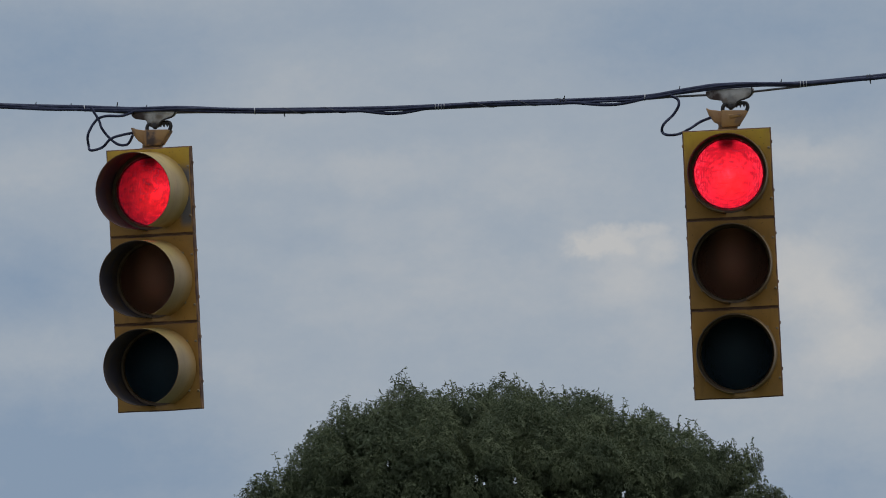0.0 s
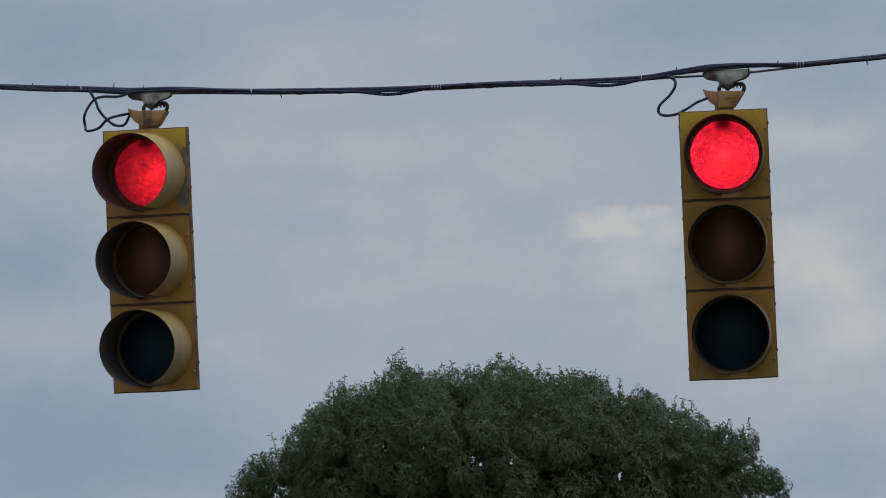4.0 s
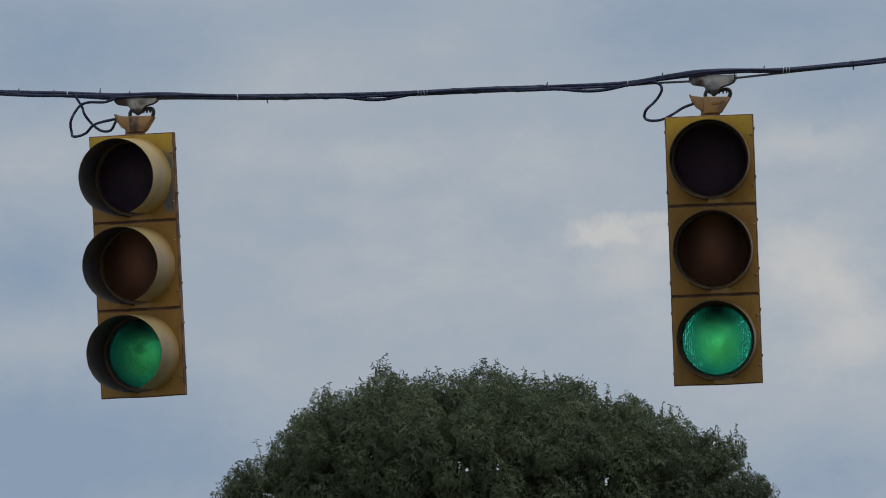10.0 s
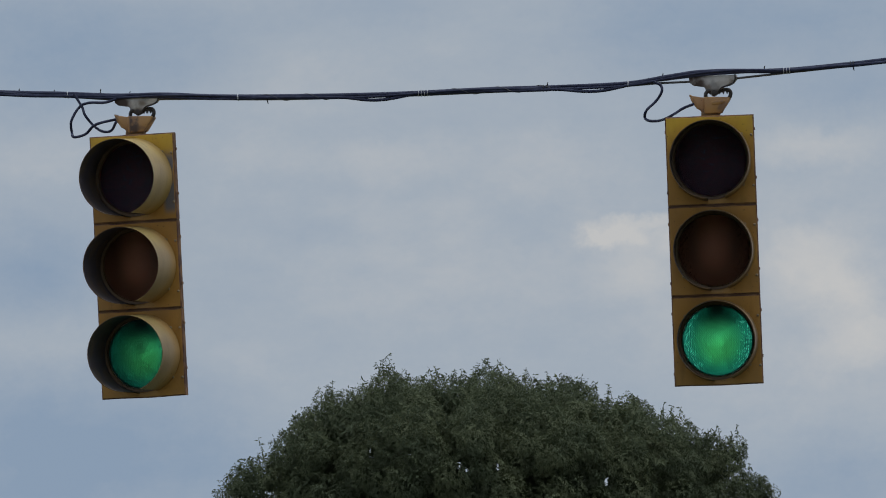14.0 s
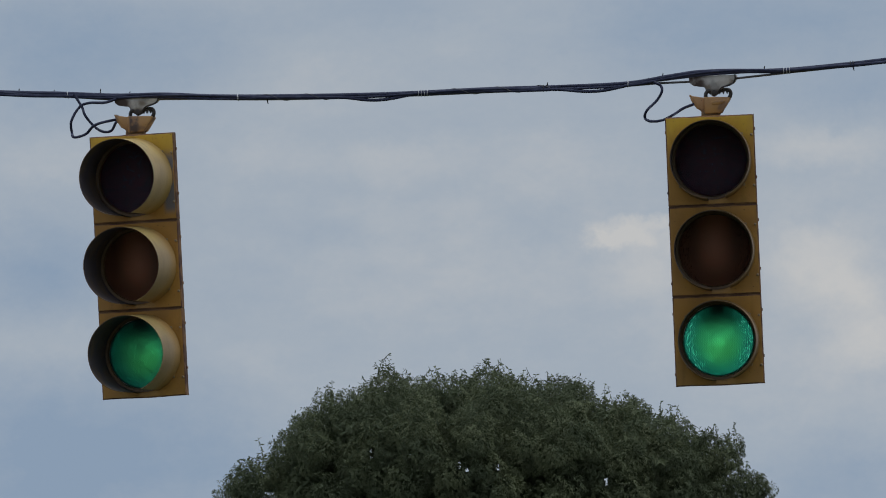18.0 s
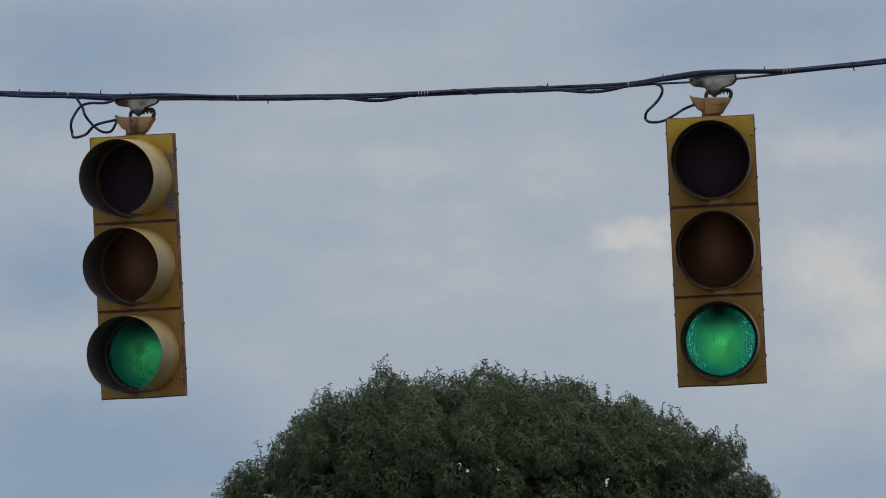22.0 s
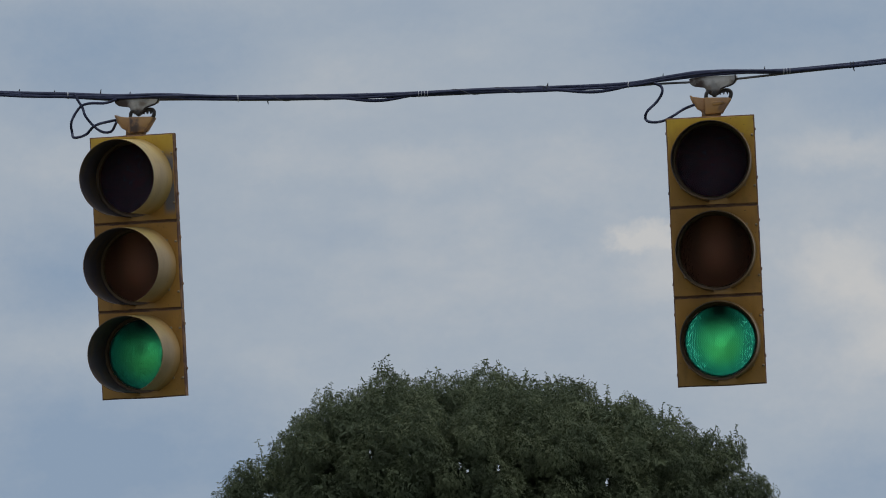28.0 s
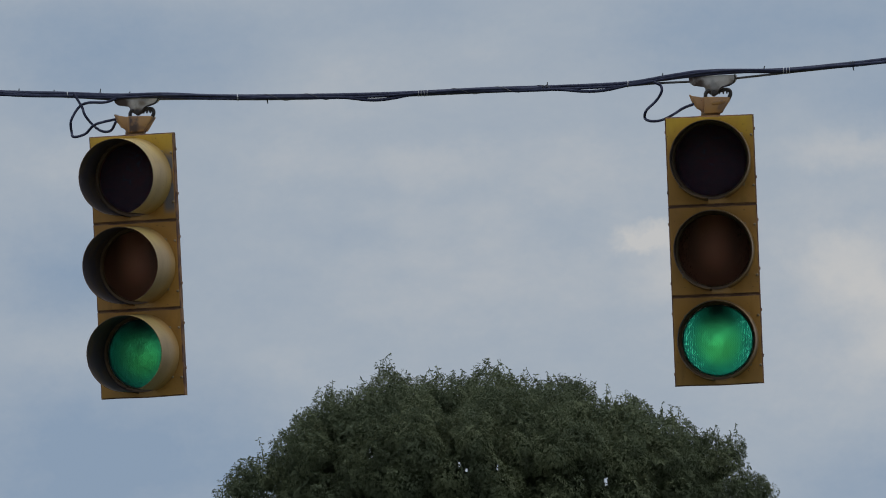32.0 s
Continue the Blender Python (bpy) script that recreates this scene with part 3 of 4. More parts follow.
def make_wire():
    wire = tagged(new("span_wire"), "black bundled cables lashed along a steel span wire", "wire")
    wire.location = (0, wire_y(0), wire_z(0))
    base = Vector(wire.location)
    xs = [-11 + 0.25 * i for i in range(34)] + [-2.45 + 0.02 * i for i in range(246)] + [2.5 + 0.25 * i for i in range(29)]

    def run(name, mat, radius, off, label, segs=8):
        bm = bmesh.new()
        pts = []
        for x in xs:
            o = off(x)
            pts.append(Vector((x, wire_y(x) + o[0], wire_z(x) + o[1])) - base)
        tube(bm, pts, radius, segs)
        return finish(part(name, bm, mat, wire, label), 60)

    def near(x):
        return -0.020 * (hump(x, 1.06, 0.3) + hump(x, -1.17, 0.3))

    run("steel_strand", STRAND, 0.0045, lambda x: (0.004, -0.0055 - 0.0145 * hump(x, 1.06, 0.34) - 0.006 * hump(x, -1.17, 0.34)), "grey steel strand")
    run("signal_cable", CABLE, 0.0085, lambda x: (near(x) + 0.004 * math.sin(5 * x), 0.0045 + 0.0015 * math.sin(7.1 * x) + 0.007 * hump(x, 1.03, 0.24) + 0.003 * hump(x, -1.1, 0.2)), "thick black cable jacket")
    run("signal_cable", CABLE, 0.0065, lambda x: (near(x) - 0.007 + 0.004 * math.cos(6 * x), -0.003 + 0.003 * math.sin(9.3 * x + 1) + 0.009 * hump(x, 1.12, 0.3) - 0.014 * hump(x, -0.235, 0.15) - 0.019 * hump(x, 0.62, 0.17)), "thin black cable jacket")
    run("signal_cable", CABLE, 0.006, lambda x: (near(x) + 0.006 * math.cos(8 * x), 0.002 + 0.004 * math.sin(11 * x + 2.2) + 0.012 * hump(x, 0.98, 0.2) + 0.004 * hump(x, -1.05, 0.15)), "thin black cable jacket")
    run("signal_cable", CABLE, 0.005, lambda x: (near(x) - 0.010, -0.001 + 0.006 * math.sin(6.2 * x + 0.7) + 0.006 * hump(x, 1.1, 0.3)), "thin black cable jacket")
    # a thin lashing wire wound round the bundle
    for lo, hi, turns in ((-0.72, -0.40, 2.0), (0.02, 0.44, 2.5)):
        bm = bmesh.new()
        pts = []
        for i in range(int(turns * 14) + 1):
            x, a = lo + (hi - lo) * i / (turns * 14), 2 * math.pi * i / 14
            pts.append(Vector((x, wire_y(x) - 0.002 + 0.0165 * math.cos(a), wire_z(x) + 0.001 + 0.0128 * math.sin(a))) - base)
        part("lashing", tube(bm, pts, 0.0011, 5), STRAND, wire, "thin grey lashing wire")
    for x, n, mat in ((-1.471, 1, TIE), (-0.789, 1, TIE), (-0.057, 4, TIE), (0.742, 1, TIE), (1.352, 3, TIE), (-1.0, 2, TIE_DARK), (0.42, 2, TIE_DARK), (1.6, 2, TIE_DARK)):
        for k in range(n):
            bm = bmesh.new()
            xx = x + (k - (n - 1) / 2) * 0.0115
            lean = 0.001 * math.sin(9 * k + x)
            ring = []
            for i in range(15):
                a = 2 * math.pi * i / 14
                ring.append(Vector((xx + lean * math.sin(a), wire_y(xx) + 0.0165 * math.cos(a), wire_z(xx) + 0.001 + 0.0120 * math.sin(a))) - base)
            part("tie", tube(bm, ring, 0.0014 if n > 1 else 0.0024, 6), mat, wire, "pale wire tie" if mat is TIE else "black cable tie")
    for x, z in ((-1.669, 0.016), (-1.527, 0.014), (-1.34, 0.025), (-1.222, 0.016), (0.429, 0.018), (0.876, 0.020), (1.266, 0.018), (-0.672, -0.018), (1.605, -0.019)):
        bm = bmesh.new()
        s = 1 if z > 0 else -1
        a = Vector((x, wire_y(x) - 0.004, wire_z(x) + 0.006 * s)) - base
        tube(bm, [a, a + Vector((0.001, 0, z * 0.5)), a + Vector((0.003, 0, z))], 0.0035, 6, 0.0015)
        part("tie_tail", bm, TIE_DARK, wire, "cut end of a black cable tie")
    for x, height in ((-11.0, 8.6), (9.5, 8.2)):
        pole = tagged(new("utility_pole"), "weathered wooden pole that holds the span wire", "pole", "poles of the span wire")
        pole.location = (x, wire_y(x), 0)
        bm = bmesh.new()
        tube(bm, [(0, 0, -0.05), (0, 0, height * 0.5), (0, 0, height)], 0.17, 20, 0.12)
        finish(part("shaft", bm, WOOD, pole))
        bm = bmesh.new()
        lathe(bm, [(0.13, -0.03), (0.15, -0.03), (0.15, 0.03), (0.13, 0.03), (0.13, -0.03)], 24)
        bm.transform(Matrix.Translation((0, 0, wire_z(x))) @ Matrix.Rotation(radians(90), 4, "X"))
        part("band", bm, STEEL, pole, "galvanised steel band")


make_wire()


# ---- the traffic lights ----
TALL, WIDE, TOP, SIDE = 0.3490, 0.344, -0.145, -0.022
DOOR_Y = -0.05


def square_ring(bm, half_x, half_z, hole, y0, y1, segs=72, lip=0.0045, edged=False):
    """A square plate with a round hole and a rounded outer edge."""
    def edge(a, hx, hz):
        c, s = math.sin(a), -math.cos(a)
        k = min(hx / abs(c) if abs(c) > 1e-6 else 9, hz / abs(s) if abs(s) > 1e-6 else 9)
        return c * k, s * k
    angles = sorted({round(2 * math.pi * k / segs, 6) for k in range(segs)} | {round(math.atan2(sx * half_x, sz * half_z) % (2 * math.pi), 6) for sx in (-1, 1) for sz in (-1, 1)})
    loops = [[], [], [], [], [], []]
    for a in angles:
        x, z = edge(a, half_x, half_z)
        xi, zi = edge(a, half_x - lip, half_z - lip)
        hx, hz = math.sin(a) * hole, -math.cos(a) * hole
        for lp, p in zip(loops, ((hx, y1, hz), (x, y1, z), (x, y0 + lip * 0.7, z), (xi, y0, zi), (hx * 1.05, y0, hz * 1.05), (hx, y0 + 0.004, hz))):
            lp.append(bm.verts.new(p))
    n = len(angles)
    for i in range(6):
        p, q = loops[i], loops[(i + 1) % 6]
        for k in range(n):
            f = bm.faces.new((p[k], p[(k + 1) % n], q[(k + 1) % n], q[k]))
            f.material_index = 1 if edged and i in (1, 2) else 0
    return bm


def make_section(light, index, lens_mat, lens_words, worn, seed):
    visor_paint, visor_words = (PAINT_LOWER if index else PAINT_PALE, "faded cream-yellow tunnel visor, black inside") if worn else (PAINT_DULL, "dull ochre tunnel visor, black inside")
    rnd = random.Random(seed)
    mid = TOP - TALL * (index + 0.5)
    gap = 0.002
    hx, hz = WIDE / 2, TALL / 2 - gap
    # tapered back of the housing, hollow
    bm = bmesh.new()
    loops = []
    for y, k, grow in ((0.0, 1.0, -0.003), (0.012, 0.985, -0.004), (0.11, 0.80, 0), (0.165, 0.62, 0), (0.18, 0.52, 0), (0.175, 0.50, 0), (0.105, 0.76, 0), (0.0, 0.95, 0)):
        kz = 1.0 if k > 0.9 else 0.5 + 0.5 * k
        if k == 0.95:
            kz = 0.95
        loops.append([bm.verts.new(((hx * k + grow) * sx, y, (hz * kz + grow) * sz)) for sx, sz in ((-1, -1), (1, -1), (1, 1), (-1, 1))])
    for p, q in zip(loops, loops[1:]):
        for k in range(4):
            bm.faces.new((p[k], p[(k + 1) % 4], q[(k + 1) % 4], q[k]))
    for k in range(4):
        p, q = loops[-1], loops[0]
        bm.faces.new((p[k], p[(k + 1) % 4], q[(k + 1) % 4], q[k]))
    bm.faces.new(loops[4][::-1])
    bm.faces.new(loops[5])
    section = part("signal_section", bm, PAINT, light, at=pose(SIDE, 0, mid))
    finish(section, 30)
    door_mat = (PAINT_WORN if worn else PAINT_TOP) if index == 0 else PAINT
    bm = bmesh.new()
    square_ring(bm, hx, hz, 0.149, DOOR_Y, -0.014, edged=True)
    if index == 2:
        for v in bm.verts:
            if v.co.z < -hz + 0.012:
                v.co.z -= 0.0012 * math.sin(v.co.x * 22 + 1.2) + 0.001
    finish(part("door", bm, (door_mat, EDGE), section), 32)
    bm = bmesh.new()
    square_ring(bm, hx - 0.003, hz - 0.003, 0.147, -0.0138, -0.001, 36, 0.0005)
    part("door_seal", bm, GAP, section, "dark weathered door seal")
    if index < 2:
        bm = bmesh.new()
        slab(bm, [(-hx + 0.0015, -hz - 2 * gap + 0.0002), (hx - 0.0015, -hz - 2 * gap + 0.0002), (hx - 0.0015, -hz - 0.0002), (-hx + 0.0015, -hz - 0.0002)], -0.0475, -0.014)
        part("joint_gasket", bm, GAP, section, "grimy dark joint between two sections")
    # ring round the lens
    bm = bmesh.new()
    lathe(bm, [(0.1485, -0.030), (0.1485, -0.045), (0.1522, -0.0525), (0.1425, -0.0515), (0.1380, -0.043), (0.1380, -0.030)], 64)
    finish(part("lens_gasket", bm, PAINT_BROWN, section, "brown-stained lens ring"))
    bm = bmesh.new()
    lathe(bm, [(0.0, -0.056), (0.03, -0.0555), (0.06, -0.054), (0.09, -0.051), (0.115, -0.047), (0.1376, -0.042)], 64)
    finish(part("lens", bm, lens_mat, section, lens_words), 80)
    bm = bmesh.new()
    lathe(bm, [(0.1376, -0.033), (0.122, 0.0), (0.095, 0.035), (0.06, 0.06), (0.02, 0.07), (0.0, 0.071)], 48)
    finish(part("reflector", bm, REFLECT, section, "dusty metal reflector bowl"), 80)
    # unseen upright black fins added behind the lens, which keep its light from spreading sideways
    bm = bmesh.new()
    for k in range(-56, 57):
        x = 0.0024 * k
        h = math.sqrt(0.1355 ** 2 - x * x)
        rows = []
        for j in range(5):
            z = h * (j / 2 - 1)
            y = -0.0535 + 0.013 * (x * x + z * z) / 0.1376 ** 2
            rows.append([bm.verts.new((x + dx, y + dy, z)) for dx, dy in ((-0.0001, 0.002), (0.0001, 0.002), (0.0001, 0.0046), (-0.0001, 0.0046))])
        for p, q in zip(rows, rows[1:]):
            for j in range(4):
                bm.faces.new((p[j], p[(j + 1) % 4], q[(j + 1) % 4], q[j]))
        bm.faces.new(rows[0][::-1])
        bm.faces.new(rows[-1])
    part("light_baffle", bm, BLACK_BAFFLE, section, "fine dark baffle fins added behind the lens")
    # tunnel visor, open along its underside
    bm = bmesh.new()
    length = 0.265
    r, wall = 0.1545, 0.0022
    prof = [(r + 0.004, DOOR_Y - 0.001), (r + 0.003, DOOR_Y - 0.010), (r, DOOR_Y - 0.016), (r, DOOR_Y - 0.09), (r - 0.001, DOOR_Y - 0.18), (r - 0.002, DOOR_Y - length),
            (r - 0.002 - wall, DOOR_Y - length), (r - 0.001 - wall, DOOR_Y - 0.18), (r - wall, DOOR_Y - 0.09), (r - wall, DOOR_Y - 0.012), (r - wall, DOOR_Y - 0.001), (r + 0.004, DOOR_Y - 0.001)]
    lathe(bm, prof, 64, 20, 334, [0, 0, 0, 0, 0, 2, 1, 1, 1, 1, 1])
    for v in bm.verts:
        k = max(0.0, -v.co.y - 0.07)
        v.co.z -= 0.012 * k
        v.co.x *= 1 + 0.012 * math.sin(v.co.y * 9 + seed)
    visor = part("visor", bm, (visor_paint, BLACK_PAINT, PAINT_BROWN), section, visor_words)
    finish(visor, 40)
    # screws that hold the visor, latches and hinge pins of the door
    for a in (52, 128, 232, 308):
        s = radians(a)
        bm = bmesh.new()
        lathe(bm, [(0.0, -0.006), (0.004, -0.0055), (0.006, -0.003), (0.006, 0.002)], 10)
        part("bolt", bm, BOLT, section, "small metal screw", pose(0.164 * math.sin(s) * (0.95 if abs(math.cos(s)) < 0.65 else 1), DOOR_Y - 0.001, -0.164 * math.cos(s) * 0.97))
    for x, z in ((hx - 0.012, 0.095), (hx - 0.010, -0.103)):
        bm = bmesh.new()
        lathe(bm, [(0.0, -0.009), (0.003, -0.0085), (0.0048, -0.005), (0.0055, 0.002)], 10)
        part("latch_screw", bm, BOLT, section, "metal latch screw", pose(x, DOOR_Y - 0.001, z + rnd.uniform(-0.006, 0.006)))
    for sx, z in ((1, 0.11), (1, -0.07), (-1, 0.115), (-1, -0.12)):
        bm = bmesh.new()
        slab(bm, [(0, -0.007), (0.004, -0.005), (0.0045, 0.004), (0, 0.007)] if sx > 0 else [(0, -0.007), (0, 0.007), (-0.0035, 0.004), (-0.004, -0.005)], -0.012, 0.010)
        part("hinge_lug", bm, EDGE, section, "", pose(sx * (hx - 0.001), -0.024, z + rnd.uniform(-0.008, 0.008)))
    return section


def make_light(label, place, cords, worn, seed):
    """A three-section signal that hangs from its clamp; the origin lies on the steel strand."""
    light = tagged(new("traffic_light"), label, "traffic light", "traffic lights on the span wire")
    light.matrix_basis = place
    bm = bmesh.new()
    slab(bm, [(-0.093, 0.006), (-0.043, 0.010), (0.033, 0.010), (0.088, 0.008), (0.089, -0.008), (0.076, -0.025), (0.038, -0.036), (0.027, -0.045), (0.015, -0.062), (0.0, -0.068),
              (-0.015, -0.061), (-0.026, -0.051), (-0.032, -0.034), (-0.075, -0.026), (-0.090, -0.014)], -0.014, 0.014, 0.004)
    bm.transform(Matrix.Diagonal((1.1, 1, 1, 1)))
    finish(part("clamp", bm, ZINC, light, "weathered grey cast clamp", pose(0, 0, 0, 0, 0, -27.2 - math.degrees(place.to_euler().z))))
    bm = bmesh.new()
    tube(bm, glide([(0.098, -0.012, 0.010), (0.099, -0.013, -0.008), (0.085, -0.014, -0.027), (0.043, -0.014, -0.038), (0.031, -0.014, -0.047), (0.017, -0.014, -0.064)], 4), 0.0032, 8)
    finish(part("clamp_strap", bm, STEEL, light, "thin dark strap round the clamp", pose(0, 0, 0, 0, 0, -27.2 - math.degrees(place.to_euler().z))), 60)
    bm = bmesh.new()
    lathe(bm, [(0.0, -0.020), (0.012, -0.016), (0.016, 0.0), (0.012, 0.016), (0.0, 0.020)], 12)
    bm.transform(Matrix.Translation((0, -0.004, -0.058)) @ Matrix.Diagonal((0.8, 0.9, 0.9, 1)))
    finish(part("pivot_pin", bm, STEEL, light, "dark steel pivot under the clamp"))
    yoke_paint = PAINT_RUST_SHADE if worn else PAINT_RUST
    bm = bmesh.new()
    slab(bm, [(-0.040, -0.072), (0.010, -0.074), (0.058, -0.076), (0.065, -0.081), (0.046, -0.109), (0.027, -0.136), (-0.040, -0.138)], -0.032, 0.032, 0.005)
    yoke = finish(part("yoke", bm, yoke_paint, light, "yellow cast hanger yoke"))
    bm = bmesh.new()
    slab(bm, [(-0.098, -0.062), (-0.093, -0.060), (-0.085, -0.066), (-0.051, -0.072), (-0.034, -0.075), (-0.034, -0.137), (-0.052, -0.134), (-0.054, -0.124), (-0.070, -0.115), (-0.086, -0.093)], -0.016, 0.026, 0.004)
    finish(part("yoke_ear", bm, yoke_paint, yoke, "worn ear of the yoke"))
    bm = bmesh.new()
    slab(bm, [(-0.052, -0.130), (0.026, -0.130), (0.020, -0.143), (0.016, -0.154), (-0.054, -0.152)], -0.020, 0.022, 0.003)
    finish(part("yoke_neck", bm, PAINT_BROWN, yoke, "dark brown neck of the yoke"))
    if not worn:
        bm = bmesh.new()
        slab(bm, [(-0.012, -0.090), (0.043, -0.088), (0.034, -0.101), (-0.008, -0.105)], -0.037, -0.030, 0.003)
        finish(part("yoke_rib", bm, yoke_paint, light, "raised yellow rib"))
    for pts in ([(-0.032, -0.086), (-0.033, -0.064), (-0.026, -0.051), (-0.013, -0.048)], [(0.006, -0.056), (0.029, -0.049), (0.047, -0.046), (0.060, -0.050), (0.064, -0.063), (0.057, -0.080), (0.039, -0.106), (0.022, -0.134)]):
        bm = bmesh.new()
        tube(bm, glide([(x, -0.004, z) for x, z in pts], 4), 0.0075, 8)
        finish(part("hook_bar", bm, STEEL, light, "dark steel hook bar"), 60)
    for x in (0.022, 0.036, 0.050):
        bm = bmesh.new()
        slab(bm, [(x - 0.006, -0.050), (x + 0.006, -0.050), (x + 0.001, -0.064), (x - 0.001, -0.064)], -0.010, 0.006)
        part("tooth", bm, STEEL, light, "small dark tooth")
    bm = bmesh.new()
    slab(bm, [(-0.056, -0.148), (0.018, -0.148), (0.022, -0.1455), (-0.060, -0.1455)][::-1], -0.04, 0.06)
    part("neck_plate", bm, PAINT, light)
    for pts in cords:
        bm = bmesh.new()
        tube(bm, glide([(x, 0.002 + 0.02 * math.sin(3 * k), z) for k, (x, z) in enumerate(pts)], 6), 0.0055, 8)
        finish(part("cord", bm, CABLE, light, "looping black supply cord"), 60)
    words = ("ribbed red glass lens", "ribbed amber glass lens", "ribbed green glass lens")
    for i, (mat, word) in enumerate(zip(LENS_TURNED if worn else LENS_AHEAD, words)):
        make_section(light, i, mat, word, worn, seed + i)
    bm = bmesh.new()
    lathe(bm, [(0.0, -0.050), (0.04, -0.049), (0.08, -0.046), (0.11, -0.0425), (0.133, -0.037), (0.128, -0.031), (0.0, -0.030)], 48)
    lamp = finish(part("lamp", bm, LAMP_TURNED if worn else LAMP_AHEAD, light, "glowing lamp behind the lens"), 60)
    lamp.matrix_basis = pose(SIDE, 0.0075, TOP - TALL * 0.5)
    return light, lamp


PLACE_A, PLACE_B = (-1.189, 49.105, 6.285), (1.072, 47.946, 6.169)
TURN_A, TURN_B = (2.8, -13.2), (3.2, -2.5)
LIGHT_A, LAMP_A = make_light("yellow traffic light turned aside on the span wire, grey worn patch", pose(*PLACE_A, TURN_A[0], 0, TURN_A[1]), [
    [(-0.261, 0.030), (-0.232, -0.022), (-0.219, -0.056), (-0.193, -0.095), (-0.152, -0.124), (-0.120, -0.123), (-0.090, -0.090)],
    [(-0.088, 0.002), (-0.137, -0.010), (-0.200, -0.008), (-0.244, -0.022), (-0.275, -0.076), (-0.281, -0.121), (-0.265, -0.141), (-0.226, -0.130), (-0.172, -0.096), (-0.080, -0.076)]], True, 3)
LIGHT_B, LAMP_B = make_light("yellow traffic light facing straight ahead on the span wire", pose(*PLACE_B, TURN_B[0], 0, TURN_B[1]), [
    [(-0.232, -0.005), (-0.206, -0.020), (-0.203, -0.045), (-0.226, -0.079), (-0.264, -0.115), (-0.272, -0.143), (-0.250, -0.157), (-0.207, -0.154), (-0.162, -0.136), (-0.122, -0.111), (-0.080, -0.098)]], False, 11)


# ---- the tree ----
TREE_AT, TREE_TOP = Vector((0.40, 176, 0)), 14.31


def crown_radius(z):
    d = TREE_TOP - z
    if d <= 0:
        return 0.0
    r = 3.40 * math.sqrt(max(0.0, 1 - (1 - min(d, 1.6) / 1.6) ** 2))
    if d > 2.2:
        r += 0.5 * min(1.0, (d - 2.2) / 2.0)
    if d > 5.5:
        r *= max(0.0, 1 - ((d - 5.5) / 5.2) ** 2) ** 0.5
    return r


def leaf_cloud(centres, radii, sprigs, leaves, size, rng, shoots=0.12):
    """Leaves in sprigs on the outside of each clump, as one array of quads folded along the midrib."""
    verts = []
    for c, r in zip(centres, radii):
        n = sprigs
        d = rng.normal(size=(n, 3))
        d[:, 2] = d[:, 2] * 0.9 + 0.35
        d /= np.linalg.norm(d, axis=1)[:, None]
        depth = rng.uniform(0.70, 1.03, n)
        p = c + d * (r * depth)[:, None] * np.array([1.0, 1.0, 0.9])
        out = d + np.array([0, 0, 0.35]) + rng.normal(size=(n, 3)) * 0.35
        out /= np.linalg.norm(out, axis=1)[:, None]
        long = np.where(rng.random(n) < shoots, rng.uniform(0.2, 0.36, n), rng.uniform(0.07, 0.17, n))
        t = rng.random((n, leaves))
        base = p[:, None, :] + out[:, None, :] * (t * long[:, None])[..., None]
        base = base.reshape(-1, 3)
        k = n * leaves
        way = np.repeat(out, leaves, axis=0) * 0.5 + rng.normal(size=(k, 3)) * 0.55 + np.array([0, 0, -0.3])
        way /= np.linalg.norm(way, axis=1)[:, None]
        face = np.repeat(d, leaves, axis=0) + np.array([0, 0, 0.4]) + rng.normal(size=(k, 3)) * 0.55
        side = np.cross(way, face)
        side /= np.linalg.norm(side, axis=1)[:, None]
        up = np.cross(side, way)
        ln = (size * rng.uniform(0.7, 1.25, k))[:, None]
        wd = ln * rng.uniform(0.15, 0.21, k)[:, None]
        tip = base + way * ln - up * ln * 0.12
        mid = base + way * ln * 0.45
        verts.append(np.stack([base, mid + side * wd + up * wd * 0.4, tip, mid - side * wd + up * wd * 0.4], 1).reshape(-1, 3))
    return np.concatenate(verts)


# narrow openings right through the crown: x and height at the trunk's axis, half width and half height
GAPS = [(-1.53, 13.21, 0.030, 0.075), (-0.28, 12.98, 0.022, 0.060), (-0.18, 12.93, 0.022, 0.040), (0.26, 12.94, 0.018, 0.055), (1.80, 12.68, 0.022, 0.060), (-0.98, 13.20, 0.015, 0.040)]


def keep_gaps(v, root=(0, 0, 0)):
    """Leaves out the leaves that would close the openings."""
    mid = v.reshape(-1, 4, 3).mean(1) + np.array(root)
    keep = np.ones(len(mid), bool)
    for x, z, w, h in GAPS:
        keep &= ~((np.abs(mid[:, 0] - (x + 0.4) / 176 * mid[:, 1] - x) < w + 0.012) & (np.abs(mid[:, 2] - 0.065 * mid[:, 1] - z) < h + 0.012))
    return v.reshape(-1, 4, 3)[keep].reshape(-1, 3)


